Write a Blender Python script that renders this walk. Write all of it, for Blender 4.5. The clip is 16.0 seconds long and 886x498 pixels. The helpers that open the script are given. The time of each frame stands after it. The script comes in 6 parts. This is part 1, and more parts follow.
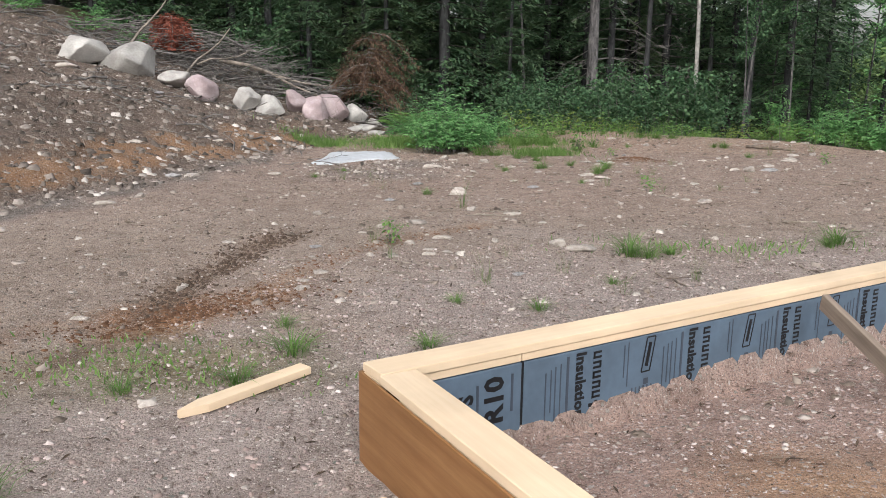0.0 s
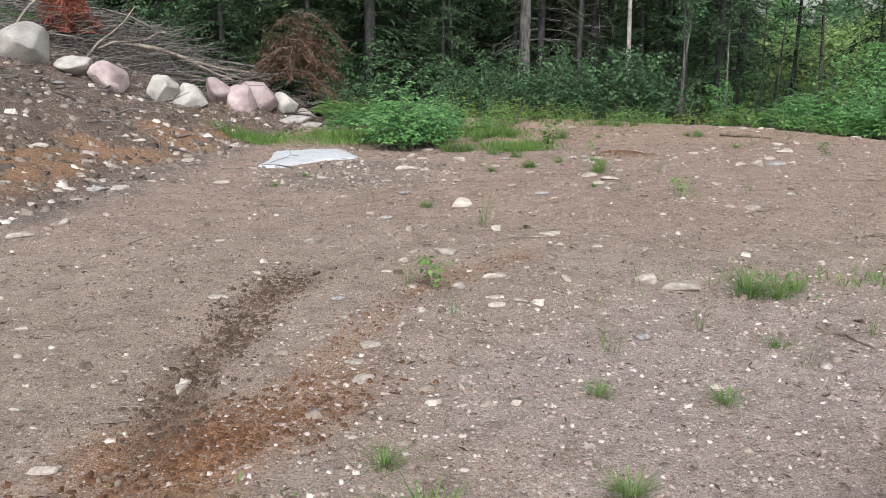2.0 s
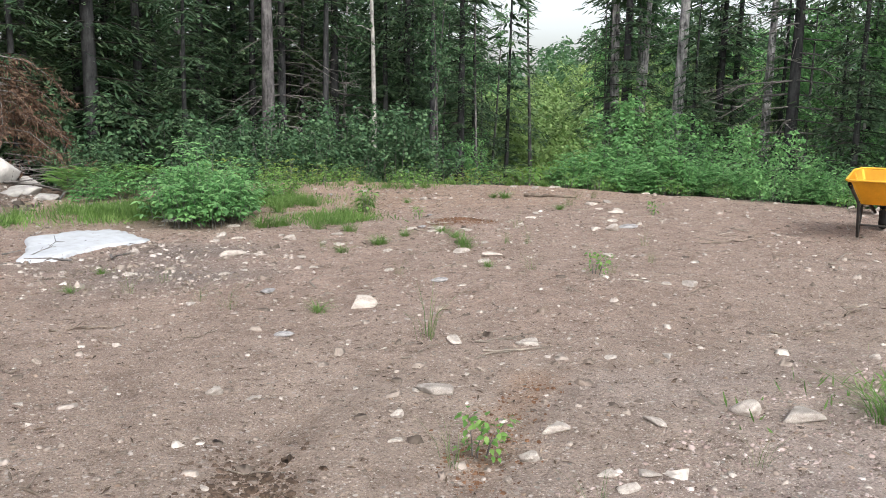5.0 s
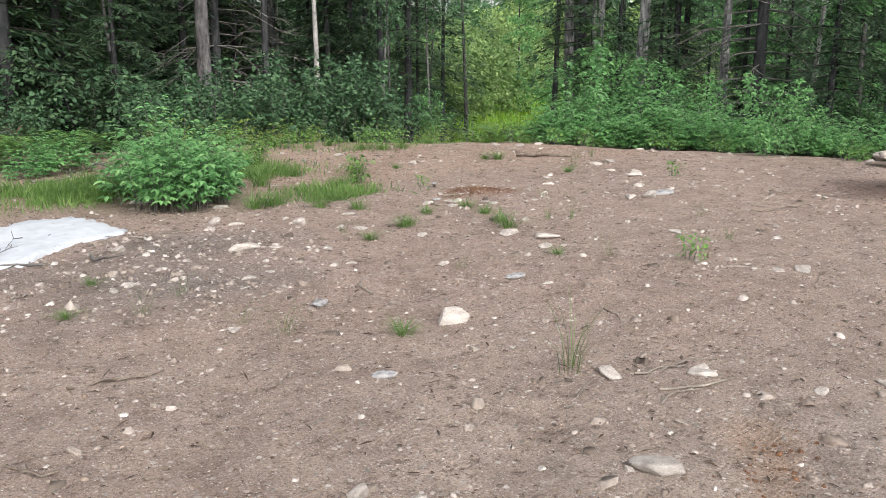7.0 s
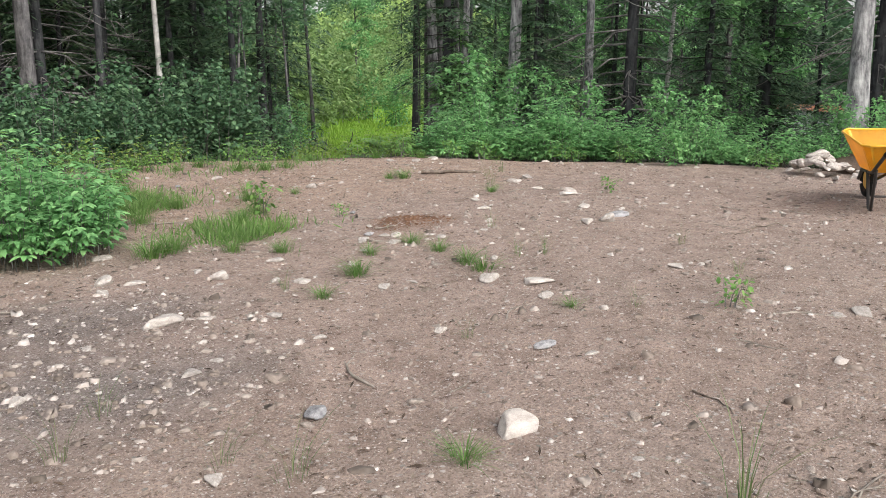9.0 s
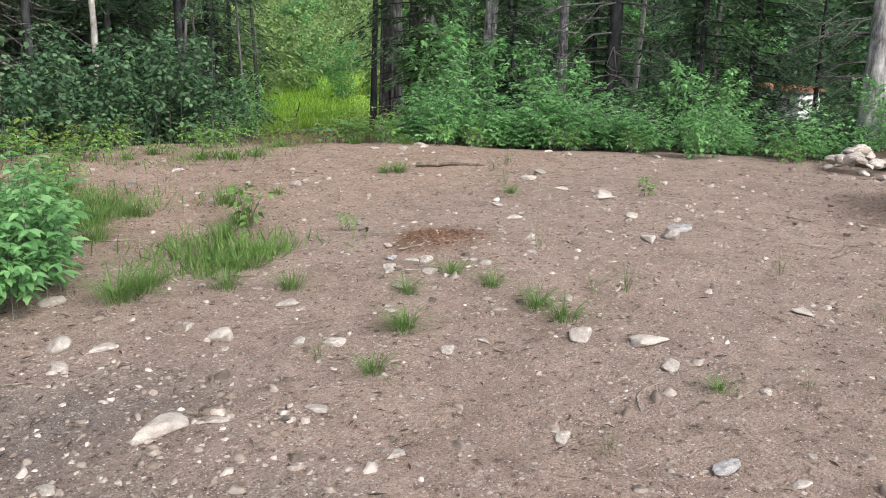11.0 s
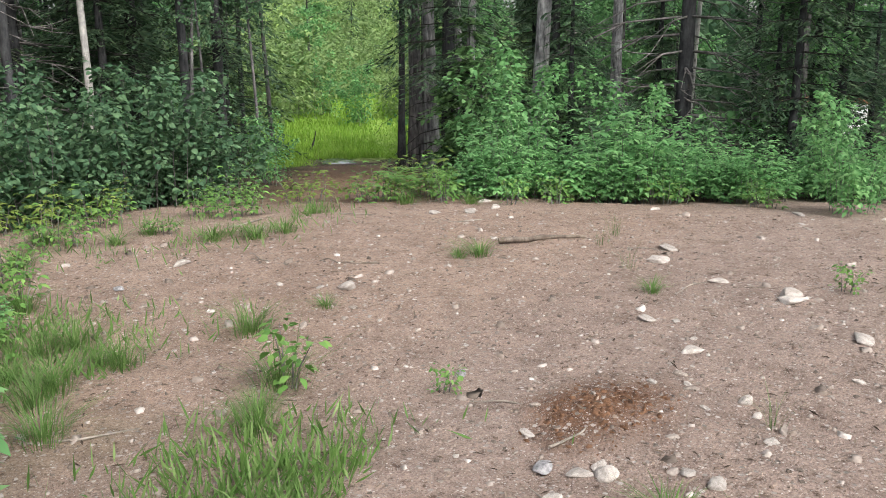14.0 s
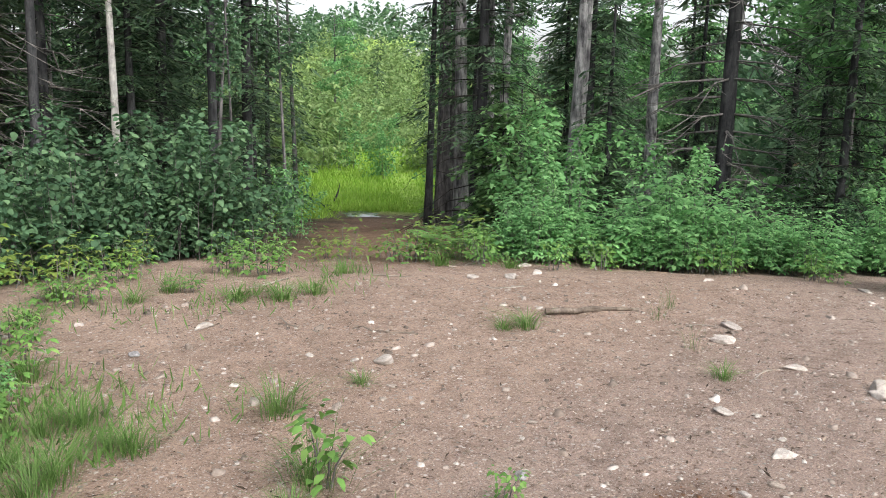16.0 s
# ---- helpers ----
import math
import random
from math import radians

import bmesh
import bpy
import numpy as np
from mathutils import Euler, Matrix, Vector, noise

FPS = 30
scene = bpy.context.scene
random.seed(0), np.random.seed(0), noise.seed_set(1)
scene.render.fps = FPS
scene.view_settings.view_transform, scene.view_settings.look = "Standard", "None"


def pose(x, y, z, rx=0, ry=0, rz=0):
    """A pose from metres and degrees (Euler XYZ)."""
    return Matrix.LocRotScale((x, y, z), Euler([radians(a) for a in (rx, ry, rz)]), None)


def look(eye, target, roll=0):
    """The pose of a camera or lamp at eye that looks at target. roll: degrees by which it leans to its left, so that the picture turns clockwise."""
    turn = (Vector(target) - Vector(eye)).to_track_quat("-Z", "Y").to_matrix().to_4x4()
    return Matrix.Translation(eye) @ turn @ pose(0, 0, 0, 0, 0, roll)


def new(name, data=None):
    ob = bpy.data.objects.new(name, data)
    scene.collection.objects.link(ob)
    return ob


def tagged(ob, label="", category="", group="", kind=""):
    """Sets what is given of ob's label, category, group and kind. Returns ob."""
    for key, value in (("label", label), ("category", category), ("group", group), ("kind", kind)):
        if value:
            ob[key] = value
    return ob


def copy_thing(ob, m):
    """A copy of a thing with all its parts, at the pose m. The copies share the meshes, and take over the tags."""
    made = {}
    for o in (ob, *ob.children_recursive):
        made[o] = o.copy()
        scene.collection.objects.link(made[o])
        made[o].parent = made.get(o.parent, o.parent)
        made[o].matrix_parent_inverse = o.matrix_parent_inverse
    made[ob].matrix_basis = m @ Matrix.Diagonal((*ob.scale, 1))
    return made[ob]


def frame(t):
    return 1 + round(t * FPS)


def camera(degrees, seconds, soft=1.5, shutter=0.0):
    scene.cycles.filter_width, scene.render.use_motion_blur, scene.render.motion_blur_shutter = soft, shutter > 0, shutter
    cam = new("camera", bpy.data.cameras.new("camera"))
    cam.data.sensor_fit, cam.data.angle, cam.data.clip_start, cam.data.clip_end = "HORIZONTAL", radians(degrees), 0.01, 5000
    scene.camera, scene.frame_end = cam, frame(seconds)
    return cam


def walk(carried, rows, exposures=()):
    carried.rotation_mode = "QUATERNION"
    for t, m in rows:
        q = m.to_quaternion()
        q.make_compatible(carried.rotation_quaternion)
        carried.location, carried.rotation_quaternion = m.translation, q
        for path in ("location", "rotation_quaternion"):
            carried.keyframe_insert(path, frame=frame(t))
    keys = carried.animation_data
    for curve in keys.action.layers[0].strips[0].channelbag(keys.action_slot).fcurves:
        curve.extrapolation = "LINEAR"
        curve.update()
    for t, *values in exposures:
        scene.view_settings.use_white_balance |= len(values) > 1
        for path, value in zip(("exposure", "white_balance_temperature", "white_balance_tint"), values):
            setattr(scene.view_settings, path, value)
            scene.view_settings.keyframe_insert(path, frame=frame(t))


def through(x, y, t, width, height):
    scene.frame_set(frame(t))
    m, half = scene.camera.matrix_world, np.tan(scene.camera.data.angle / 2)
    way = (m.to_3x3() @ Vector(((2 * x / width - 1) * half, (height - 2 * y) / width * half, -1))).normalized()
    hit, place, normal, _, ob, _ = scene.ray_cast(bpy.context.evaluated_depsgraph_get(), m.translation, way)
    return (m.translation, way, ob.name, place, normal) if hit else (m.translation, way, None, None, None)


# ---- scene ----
cam = camera(54.8, 16.0, soft=0.7)
PATH = [
    (0, (0.026, 0.127, 1.506), (0.02, 2.081, 1.077), 0.7),
    (0.5, (-0.283, 0.595, 1.488), (-0.14, 2.531, 1.008), 1.8),
    (1, (-0.535, 1.058, 1.511), (-0.386, 2.992, 1.025), 0.3),
    (1.5, (-0.754, 1.521, 1.539), (-0.602, 3.456, 1.059), 0.1),
    (2, (-1.057, 1.959, 1.524), (-0.809, 3.887, 1.056), 0.5),
    (2.5, (-1.301, 2.41, 1.513), (-1.009, 4.338, 1.072), 0.3),
    (3, (-1.589, 2.781, 1.509), (-1.181, 4.699, 1.116), 0.0),
    (3.5, (-1.8, 3.127, 1.516), (-1.285, 5.026, 1.155), -0.5),
    (4, (-1.89, 3.523, 1.519), (-1.345, 5.42, 1.194), -0.8),
    (4.5, (-2.062, 3.94, 1.455), (-1.36, 5.786, 1.14), -0.1),
    (5, (-2.209, 4.404, 1.438), (-1.276, 6.142, 1.109), 1.0),
    (5.2, (-2.25, 4.583, 1.445), (-1.312, 6.319, 1.12), -0.1),
    (7.3, (-2.597, 6.421, 1.518), (-1.444, 7.99, 1.059), 0.3),
    (7.5, (-2.61, 6.616, 1.52), (-1.414, 8.154, 1.07), 0.1),
    (8, (-2.546, 7.034, 1.514), (-1.303, 8.54, 1.081), -0.2),
    (8.5, (-2.458, 7.474, 1.528), (-1.147, 8.92, 1.09), -0.2),
    (9, (-2.444, 7.934, 1.505), (-1.044, 9.295, 1.073), 0.1),
    (9.2, (-2.419, 8.067, 1.54), (-1.021, 9.426, 1.096), 0.2),
    (11.3, (-1.729, 9.849, 1.585), (-0.224, 11.063, 1.072), 1.6),
    (11.5, (-1.647, 10.017, 1.592), (-0.139, 11.223, 1.071), 1.7),
    (12, (-1.316, 10.375, 1.594), (0.193, 11.58, 1.075), 1.9),
    (12.5, (-1.008, 10.753, 1.61), (0.506, 11.941, 1.068), 2.7),
    (13, (-0.76, 11.166, 1.639), (0.745, 12.357, 1.079), 2.7),
    (13.5, (-0.456, 11.472, 1.69), (1.014, 12.729, 1.177), 2.1),
    (14, (-0.297, 11.812, 1.698), (1.185, 13.073, 1.234), -0.2),
    (14.5, (-0.125, 12.139, 1.658), (1.362, 13.412, 1.247), 1.4),
    (15, (0.021, 12.307, 1.664), (1.507, 13.592, 1.285), 1.6),
    (15.5, (0.026, 12.344, 1.677), (1.507, 13.636, 1.303), 1.7),
    (16, (-0.01, 12.335, 1.691), (1.464, 13.643, 1.349), 1.4),
]
walk(cam, [(t, look(eye, target, roll)) for t, eye, target, roll in PATH],
     exposures=[(0, 0.64), (1.5, 0.72), (3.5, 0.98), (5, 0.98), (9, 1.0), (11.5, 1.02), (12.0, 1.08), (13, 1.08), (16, 1.18)])

# world, sun and exposure
world = bpy.data.worlds.new("sky")
scene.world = world
world.use_nodes = True
wn, wl = world.node_tree.nodes, world.node_tree.links
sky = wn.new("ShaderNodeTexSky")
sky.sky_type = "NISHITA"
sky.sun_disc = False
sky.sun_elevation, sky.sun_rotation = radians(42), radians(200)
sky.dust_density, sky.air_density, sky.ozone_density = 4.0, 1.0, 1.0
grey = wn.new("ShaderNodeHueSaturation")
grey.inputs["Saturation"].default_value = 0.34
wl.new(sky.outputs[0], grey.inputs["Color"])
wl.new(grey.outputs[0], wn["Background"].inputs[0])
wn["Background"].inputs[1].default_value = 0.15
sun = new("sun", bpy.data.lights.new("sun", "SUN"))
sun.data.energy, sun.data.angle, sun.data.color = 1.1, radians(25), (1.0, 0.98, 0.95)
sun.matrix_world = look((0, 0, 0), (-0.25, 0.69, -0.67))

# ---------- materials ----------
def mat(name, rough=0.8, spec=0.3, metal=0.0):
    m = bpy.data.materials.new(name)
    m.use_nodes = True
    b = m.node_tree.nodes["Principled BSDF"]
    b.inputs["Roughness"].default_value = rough
    b.inputs["Specular IOR Level"].default_value = spec
    b.inputs["Metallic"].default_value = metal
    return m, m.node_tree.nodes, m.node_tree.links, b


def noise_node(n, l, scale, detail=6.0, rough=0.6, coord=None, stretch=None):
    t = n.new("ShaderNodeTexNoise")
    t.inputs["Scale"].default_value, t.inputs["Detail"].default_value, t.inputs["Roughness"].default_value = scale, detail, rough
    src = coord
    if src is None:
        src = n.new("ShaderNodeTexCoord").outputs["Object"]
    if stretch:
        mp = n.new("ShaderNodeMapping")
        mp.inputs["Scale"].default_value = stretch
        l.new(src, mp.inputs[0])
        src = mp.outputs[0]
    l.new(src, t.inputs["Vector"])
    return t.outputs["Fac"]


def ramp(n, l, fac, stops):
    r = n.new("ShaderNodeValToRGB")
    while len(r.color_ramp.elements) < len(stops):
        r.color_ramp.elements.new(0.5)
    for e, (p, c) in zip(r.color_ramp.elements, stops):
        e.position, e.color = p, (*c, 1)
    l.new(fac, r.inputs[0])
    return r.outputs[0]


def mix(n, l, a, b, fac, kind="MIX"):
    m = n.new("ShaderNodeMix")
    m.data_type, m.blend_type = "RGBA", kind
    for k, v in ((0, fac), (6, a), (7, b)):
        if hasattr(v, "is_linked"):
            l.new(v, m.inputs[k])
        elif k == 0:
            m.inputs[0].default_value = v
        else:
            m.inputs[k].default_value = (*v, 1)
    return m.outputs[2]


def bump(n, l, b, height, strength, dist=0.02):
    k = n.new("ShaderNodeBump")
    k.inputs["Strength"].default_value, k.inputs["Distance"].default_value = strength, dist
    l.new(height, k.inputs["Height"])
    l.new(k.outputs[0], b.inputs["Normal"])


def stony(name, dark, mid, light, scale=6.0, rough=0.85, bump_s=0.5, vary=0.25, grain=0.8):
    """Stone or soil in three tones, with grain, stains and a tone of its own for each object."""
    m, n, l, b = mat(name, rough)
    big = noise_node(n, l, scale * 0.35, 4)
    fine = noise_node(n, l, scale * 5, 8, 0.7)
    c = ramp(n, l, big, [(0.3, dark), (0.5, mid), (0.72, light)])
    c = mix(n, l, c, ramp(n, l, fine, [(0.35, (0.55, 0.52, 0.5)), (0.65, (1.15, 1.12, 1.1))]), grain, "MULTIPLY")
    info = n.new("ShaderNodeObjectInfo")
    c = mix(n, l, c, ramp(n, l, info.outputs["Random"], [(0, (1 - vary,) * 3), (1, (1 + vary * 0.4,) * 3)]), 1.0, "MULTIPLY")
    l.new(c, b.inputs["Base Color"])
    bump(n, l, b, fine, bump_s, 0.03)
    return m


def leafy(name, a, b_, c_, through=0.25, rough=0.5):
    """Leaves: three greens, one per leaf, and a little light through them."""
    m, n, l, b = mat(name, rough, 0.25)
    g = n.new("ShaderNodeNewGeometry")
    c = ramp(n, l, g.outputs["Random Per Island"], [(0.0, a), (0.5, b_), (1.0, c_)])
    big = noise_node(n, l, 0.9, 3)
    c = mix(n, l, c, ramp(n, l, big, [(0.3, (0.7, 0.72, 0.7)), (0.7, (1.2, 1.15, 1.1))]), 1.0, "MULTIPLY")
    l.new(c, b.inputs["Base Color"])
    tr = n.new("ShaderNodeBsdfTranslucent")
    l.new(c, tr.inputs[0])
    ms = n.new("ShaderNodeMixShader")
    ms.inputs[0].default_value = through
    l.new(b.outputs[0], ms.inputs[1])
    l.new(tr.outputs[0], ms.inputs[2])
    l.new(ms.outputs[0], n["Material Output"].inputs[0])
    return m


def barky(name, dark, light, scale=9.0, flakes=None):
    m, n, l, b = mat(name, 0.9, 0.15)
    f = noise_node(n, l, scale, 8, 0.7, stretch=(1, 1, 0.22))
    c = ramp(n, l, f, [(0.35, dark), (0.65, light)])
    if flakes:
        k = noise_node(n, l, 2.2, 5, 0.6, stretch=(1, 1, 0.6))
        c = mix(n, l, c, flakes, ramp(n, l, k, [(0.58, (0, 0, 0)), (0.64, (1, 1, 1))]))
    c = mix(n, l, c, ramp(n, l, noise_node(n, l, 2.6, 5, 0.65), [(0.35, (0.5, 0.5, 0.52)), (0.65, (1.25, 1.25, 1.22))]), 1.0, "MULTIPLY")
    l.new(c, b.inputs["Base Color"])
    bump(n, l, b, f, 0.9, 0.03)
    return m


def lumber(name, a, b_, along="y"):
    m, n, l, b = mat(name, 0.62, 0.3)
    st = {"x": (0.8, 14, 14), "y": (14, 0.8, 14), "z": (14, 14, 0.8)}[along]
    f = noise_node(n, l, 2.0, 8, 0.65, stretch=st)
    c = ramp(n, l, f, [(0.3, a), (0.7, b_)])
    k = n.new("ShaderNodeTexVoronoi")
    k.inputs["Scale"].default_value = 3.0
    l.new(n.new("ShaderNodeTexCoord").outputs["Object"], k.inputs["Vector"])
    c = mix(n, l, c, (0.20, 0.10, 0.045), ramp(n, l, k.outputs["Distance"], [(0.03, (0.7, 0.7, 0.7)), (0.06, (0, 0, 0))]))
    big = noise_node(n, l, 1.3, 4)
    c = mix(n, l, c, ramp(n, l, big, [(0.3, (0.8, 0.78, 0.74)), (0.7, (1.08, 1.05, 1.0))]), 1.0, "MULTIPLY")
    l.new(c, b.inputs["Base Color"])
    bump(n, l, b, f, 0.25, 0.01)
    return m


def painted(name, col, rough=0.5, spec=0.4, metal=0.0, wear=None):
    m, n, l, b = mat(name, rough, spec, metal)
    f = noise_node(n, l, 5, 8, 0.7)
    c = mix(n, l, col, ramp(n, l, f, [(0.3, (0.78, 0.76, 0.74)), (0.7, (1.08, 1.08, 1.08))]), 1.0, "MULTIPLY")
    if wear:
        c = mix(n, l, c, wear, ramp(n, l, noise_node(n, l, 11, 8, 0.75), [(0.6, (0, 0, 0)), (0.7, (1, 1, 1))]))
    l.new(c, b.inputs["Base Color"])
    bump(n, l, b, f, 0.12, 0.01)
    return m


def ground_material():
    """Soil whose colour is laid down per place, with grain, dark clods, painted shade between stones and fine grit on
    top.
    """
    m, n, l, b = mat("ground_soil", 0.92, 0.15)
    at = n.new("ShaderNodeAttribute")
    at.attribute_name = "soil"
    co = n.new("ShaderNodeTexCoord").outputs["Object"]
    big = noise_node(n, l, 0.8, 6, 0.6, co)
    mid = noise_node(n, l, 4.0, 7, 0.6, co)
    clod = noise_node(n, l, 19, 5, 0.6, co)
    fine = noise_node(n, l, 75, 5, 0.65, co)
    c = mix(n, l, at.outputs["Color"], ramp(n, l, big, [(0.3, (0.92, 0.9, 0.88)), (0.7, (1.08, 1.08, 1.08))]), 1.0, "MULTIPLY")
    c = mix(n, l, c, ramp(n, l, mid, [(0.34, (0.78, 0.76, 0.75)), (0.5, (1.0, 1.0, 1.0)), (0.68, (1.14, 1.13, 1.12))]), 1.0, "MULTIPLY")
    # dark specks: soil crumbs, and small shadows between stones painted into the colour
    c = mix(n, l, c, ramp(n, l, clod, [(0.33, (0.5, 0.46, 0.43)), (0.41, (0.97, 0.97, 0.97)), (0.7, (1.16, 1.15, 1.14))]), 1.0, "MULTIPLY")
    c = mix(n, l, c, ramp(n, l, fine, [(0.34, (0.55, 0.52, 0.5)), (0.47, (1.0, 1.0, 1.0)), (0.7, (1.32, 1.3, 1.28))]), 1.0, "MULTIPLY")
    for size, share, tones in ((170, 0.62, ((0.10, 0.08, 0.065), (0.34, 0.29, 0.26), (0.60, 0.55, 0.51))), (80, 0.74, ((0.13, 0.10, 0.085), (0.38, 0.33, 0.30), (0.66, 0.61, 0.57))), (34, 0.86, ((0.16, 0.17, 0.15), (0.40, 0.35, 0.32), (0.62, 0.57, 0.53)))):
        v = n.new("ShaderNodeTexVoronoi")
        v.inputs["Scale"].default_value = size
        l.new(co, v.inputs["Vector"])
        sep = n.new("ShaderNodeSeparateColor")
        l.new(v.outputs["Color"], sep.inputs[0])
        pick = ramp(n, l, sep.outputs[0], [(share, (0, 0, 0)), (share + 0.02, (1, 1, 1))])
        near = ramp(n, l, v.outputs["Distance"], [(0.3, (1, 1, 1)), (0.45, (0, 0, 0))])
        grit = mix(n, l, pick, near, 1.0, "MULTIPLY")
        bare = n.new("ShaderNodeMath")
        bare.operation = "MULTIPLY"
        l.new(grit, bare.inputs[0])
        l.new(at.outputs["Alpha"], bare.inputs[1])
        c = mix(n, l, c, ramp(n, l, sep.outputs[1], [(0, tones[0]), (0.5, tones[1]), (1, tones[2])]), bare.outputs[0])
    l.new(c, b.inputs["Base Color"])
    add = n.new("ShaderNodeMath")
    l.new(clod, add.inputs[0])
    l.new(fine, add.inputs[1])
    bump(n, l, b, add.outputs[0], 0.9, 0.03)
    return m


M = {}
M["ground"] = ground_material()
M["white_rock"] = stony("pale_rock", (0.36, 0.32, 0.29), (0.52, 0.48, 0.44), (0.66, 0.62, 0.575), 7)
M["tan_rock"] = stony("tan_rock", (0.24, 0.20, 0.17), (0.36, 0.31, 0.27), (0.50, 0.45, 0.40), 7)
M["grey_rock"] = stony("grey_rock", (0.20, 0.20, 0.21), (0.36, 0.36, 0.37), (0.5, 0.5, 0.5), 7)
M["boulder"] = stony("boulder_granite", (0.30, 0.28, 0.27), (0.46, 0.45, 0.43), (0.62, 0.60, 0.57), 2.6, vary=0.2, grain=0.35)
M["pink"] = stony("pink_granite", (0.27, 0.205, 0.21), (0.39, 0.315, 0.325), (0.54, 0.465, 0.475), 2.6, vary=0.2, grain=0.35)


def pebble_material(name="pebbles", stops=((0, (0.11, 0.09, 0.075)), (0.35, (0.24, 0.195, 0.165)), (0.68, (0.34, 0.295, 0.26)), (0.88, (0.43, 0.38, 0.345)), (1, (0.57, 0.53, 0.49)))):
    m, n, l, b = mat(name, 0.85, 0.2)
    g = n.new("ShaderNodeNewGeometry")
    c = ramp(n, l, g.outputs["Random Per Island"], stops)
    f = noise_node(n, l, 40, 6)
    c = mix(n, l, c, ramp(n, l, f, [(0.3, (0.7, 0.68, 0.66)), (0.7, (1.1, 1.1, 1.1))]), 1.0, "MULTIPLY")
    l.new(c, b.inputs["Base Color"])
    return m


M["pebble"] = pebble_material()
M["pink_pebble"] = pebble_material("pinkish_gravel", ((0, (0.20, 0.155, 0.14)), (0.4, (0.34, 0.265, 0.245)), (0.8, (0.46, 0.385, 0.365)), (1, (0.62, 0.56, 0.54))))
M["crumb"] = pebble_material("soil_crumbs", ((0, (0.12, 0.085, 0.065)), (0.5, (0.22, 0.165, 0.13)), (1, (0.34, 0.27, 0.22))))
M["bank_pebble"] = pebble_material("bank_gravel", ((0, (0.07, 0.06, 0.052)), (0.45, (0.15, 0.125, 0.108)), (0.75, (0.26, 0.225, 0.2)), (0.92, (0.42, 0.385, 0.355)), (1, (0.6, 0.56, 0.53))))
M["clod"] = stony("damp_clods", (0.085, 0.06, 0.043), (0.135, 0.095, 0.07), (0.21, 0.15, 0.115), 12)
M["red_clod"] = stony("red_clods", (0.12, 0.06, 0.032), (0.19, 0.10, 0.055), (0.26, 0.145, 0.085), 12)
M["debris"] = leafy("dead_leaf_scraps", (0.04, 0.028, 0.02), (0.10, 0.072, 0.053), (0.30, 0.245, 0.2), 0.05, 0.9)
M["stick"] = barky("dry_stick", (0.10, 0.075, 0.055), (0.30, 0.25, 0.21), 14)
M["pale_stick"] = barky("bleached_stick", (0.20, 0.17, 0.14), (0.38, 0.335, 0.29), 14)
M["bark"] = barky("spruce_bark", (0.021, 0.022, 0.024), (0.076, 0.077, 0.080), 10)
M["bark_grey"] = barky("poplar_bark", (0.025, 0.024, 0.025), (0.20, 0.19, 0.192), 9)
M["bark_birch"] = barky("birch_bark", (0.32, 0.31, 0.295), (0.54, 0.525, 0.50), 6, flakes=(0.16, 0.15, 0.14))
M["bough"] = barky("live_bough", (0.018, 0.018, 0.015), (0.055, 0.052, 0.045), 12)
M["twig"] = barky("dead_twig", (0.10, 0.094, 0.09), (0.27, 0.255, 0.245), 12)
M["needles"] = leafy("spruce_needles", (0.037, 0.08, 0.046), (0.063, 0.12, 0.064), (0.11, 0.175, 0.09), 0.28, 0.6)
M["needles_pale"] = leafy("fir_needles", (0.05, 0.088, 0.042), (0.072, 0.12, 0.055), (0.115, 0.165, 0.08), 0.25, 0.6)
M["leaf_dark"] = leafy("shrub_leaves_dark", (0.045, 0.105, 0.055), (0.078, 0.16, 0.082), (0.135, 0.235, 0.12), 0.3, 0.75)
M["leaf"] = leafy("shrub_leaves", (0.10, 0.25, 0.09), (0.17, 0.38, 0.15), (0.28, 0.52, 0.22), 0.45, 0.6)
M["leaf_bright"] = leafy("young_leaves", (0.085, 0.20, 0.045), (0.13, 0.27, 0.065), (0.21, 0.36, 0.10))
M["grass"] = leafy("grass_blades", (0.08, 0.17, 0.038), (0.135, 0.25, 0.065), (0.22, 0.32, 0.12), 0.35)
M["dry_grass"] = leafy("dry_stalks", (0.085, 0.14, 0.05), (0.13, 0.19, 0.07), (0.2, 0.21, 0.11))
M["rust_leaf"] = leafy("dead_needles_red", (0.12, 0.03, 0.02), (0.19, 0.055, 0.035), (0.26, 0.09, 0.06), 0.1)
M["brown_leaf"] = leafy("dead_needles_brown", (0.06, 0.035, 0.025), (0.11, 0.065, 0.045), (0.17, 0.11, 0.075), 0.1)
M["lumber_x"] = lumber("spruce_lumber_x", (0.66, 0.52, 0.37), (0.73, 0.60, 0.455), "x")
M["plywood"] = lumber("plywood_sheet", (0.20, 0.095, 0.038), (0.30, 0.16, 0.07), "x")
M["old_board"] = lumber("weathered_board", (0.17, 0.13, 0.105), (0.33, 0.275, 0.23), "x")
M["foam"] = painted("foam_board_blue_grey", (0.10, 0.145, 0.20), 0.6, 0.3)
M["ink"] = painted("black_ink", (0.012, 0.013, 0.016), 0.5, 0.3)
M["ink_pale"] = painted("small_print_ink", (0.055, 0.07, 0.095), 0.5, 0.3)
M["yellow"] = painted("yellow_tray_paint", (0.78, 0.42, 0.03), 0.38, 0.5, wear=(0.62, 0.36, 0.08))
M["black_metal"] = painted("black_tube", (0.03, 0.028, 0.027), 0.5, 0.4, wear=(0.10, 0.07, 0.05))
M["rubber"] = painted("tyre_rubber", (0.02, 0.02, 0.02), 0.85, 0.2, wear=(0.09, 0.07, 0.055))
M["siding"] = painted("white_siding", (0.74, 0.75, 0.77), 0.5)
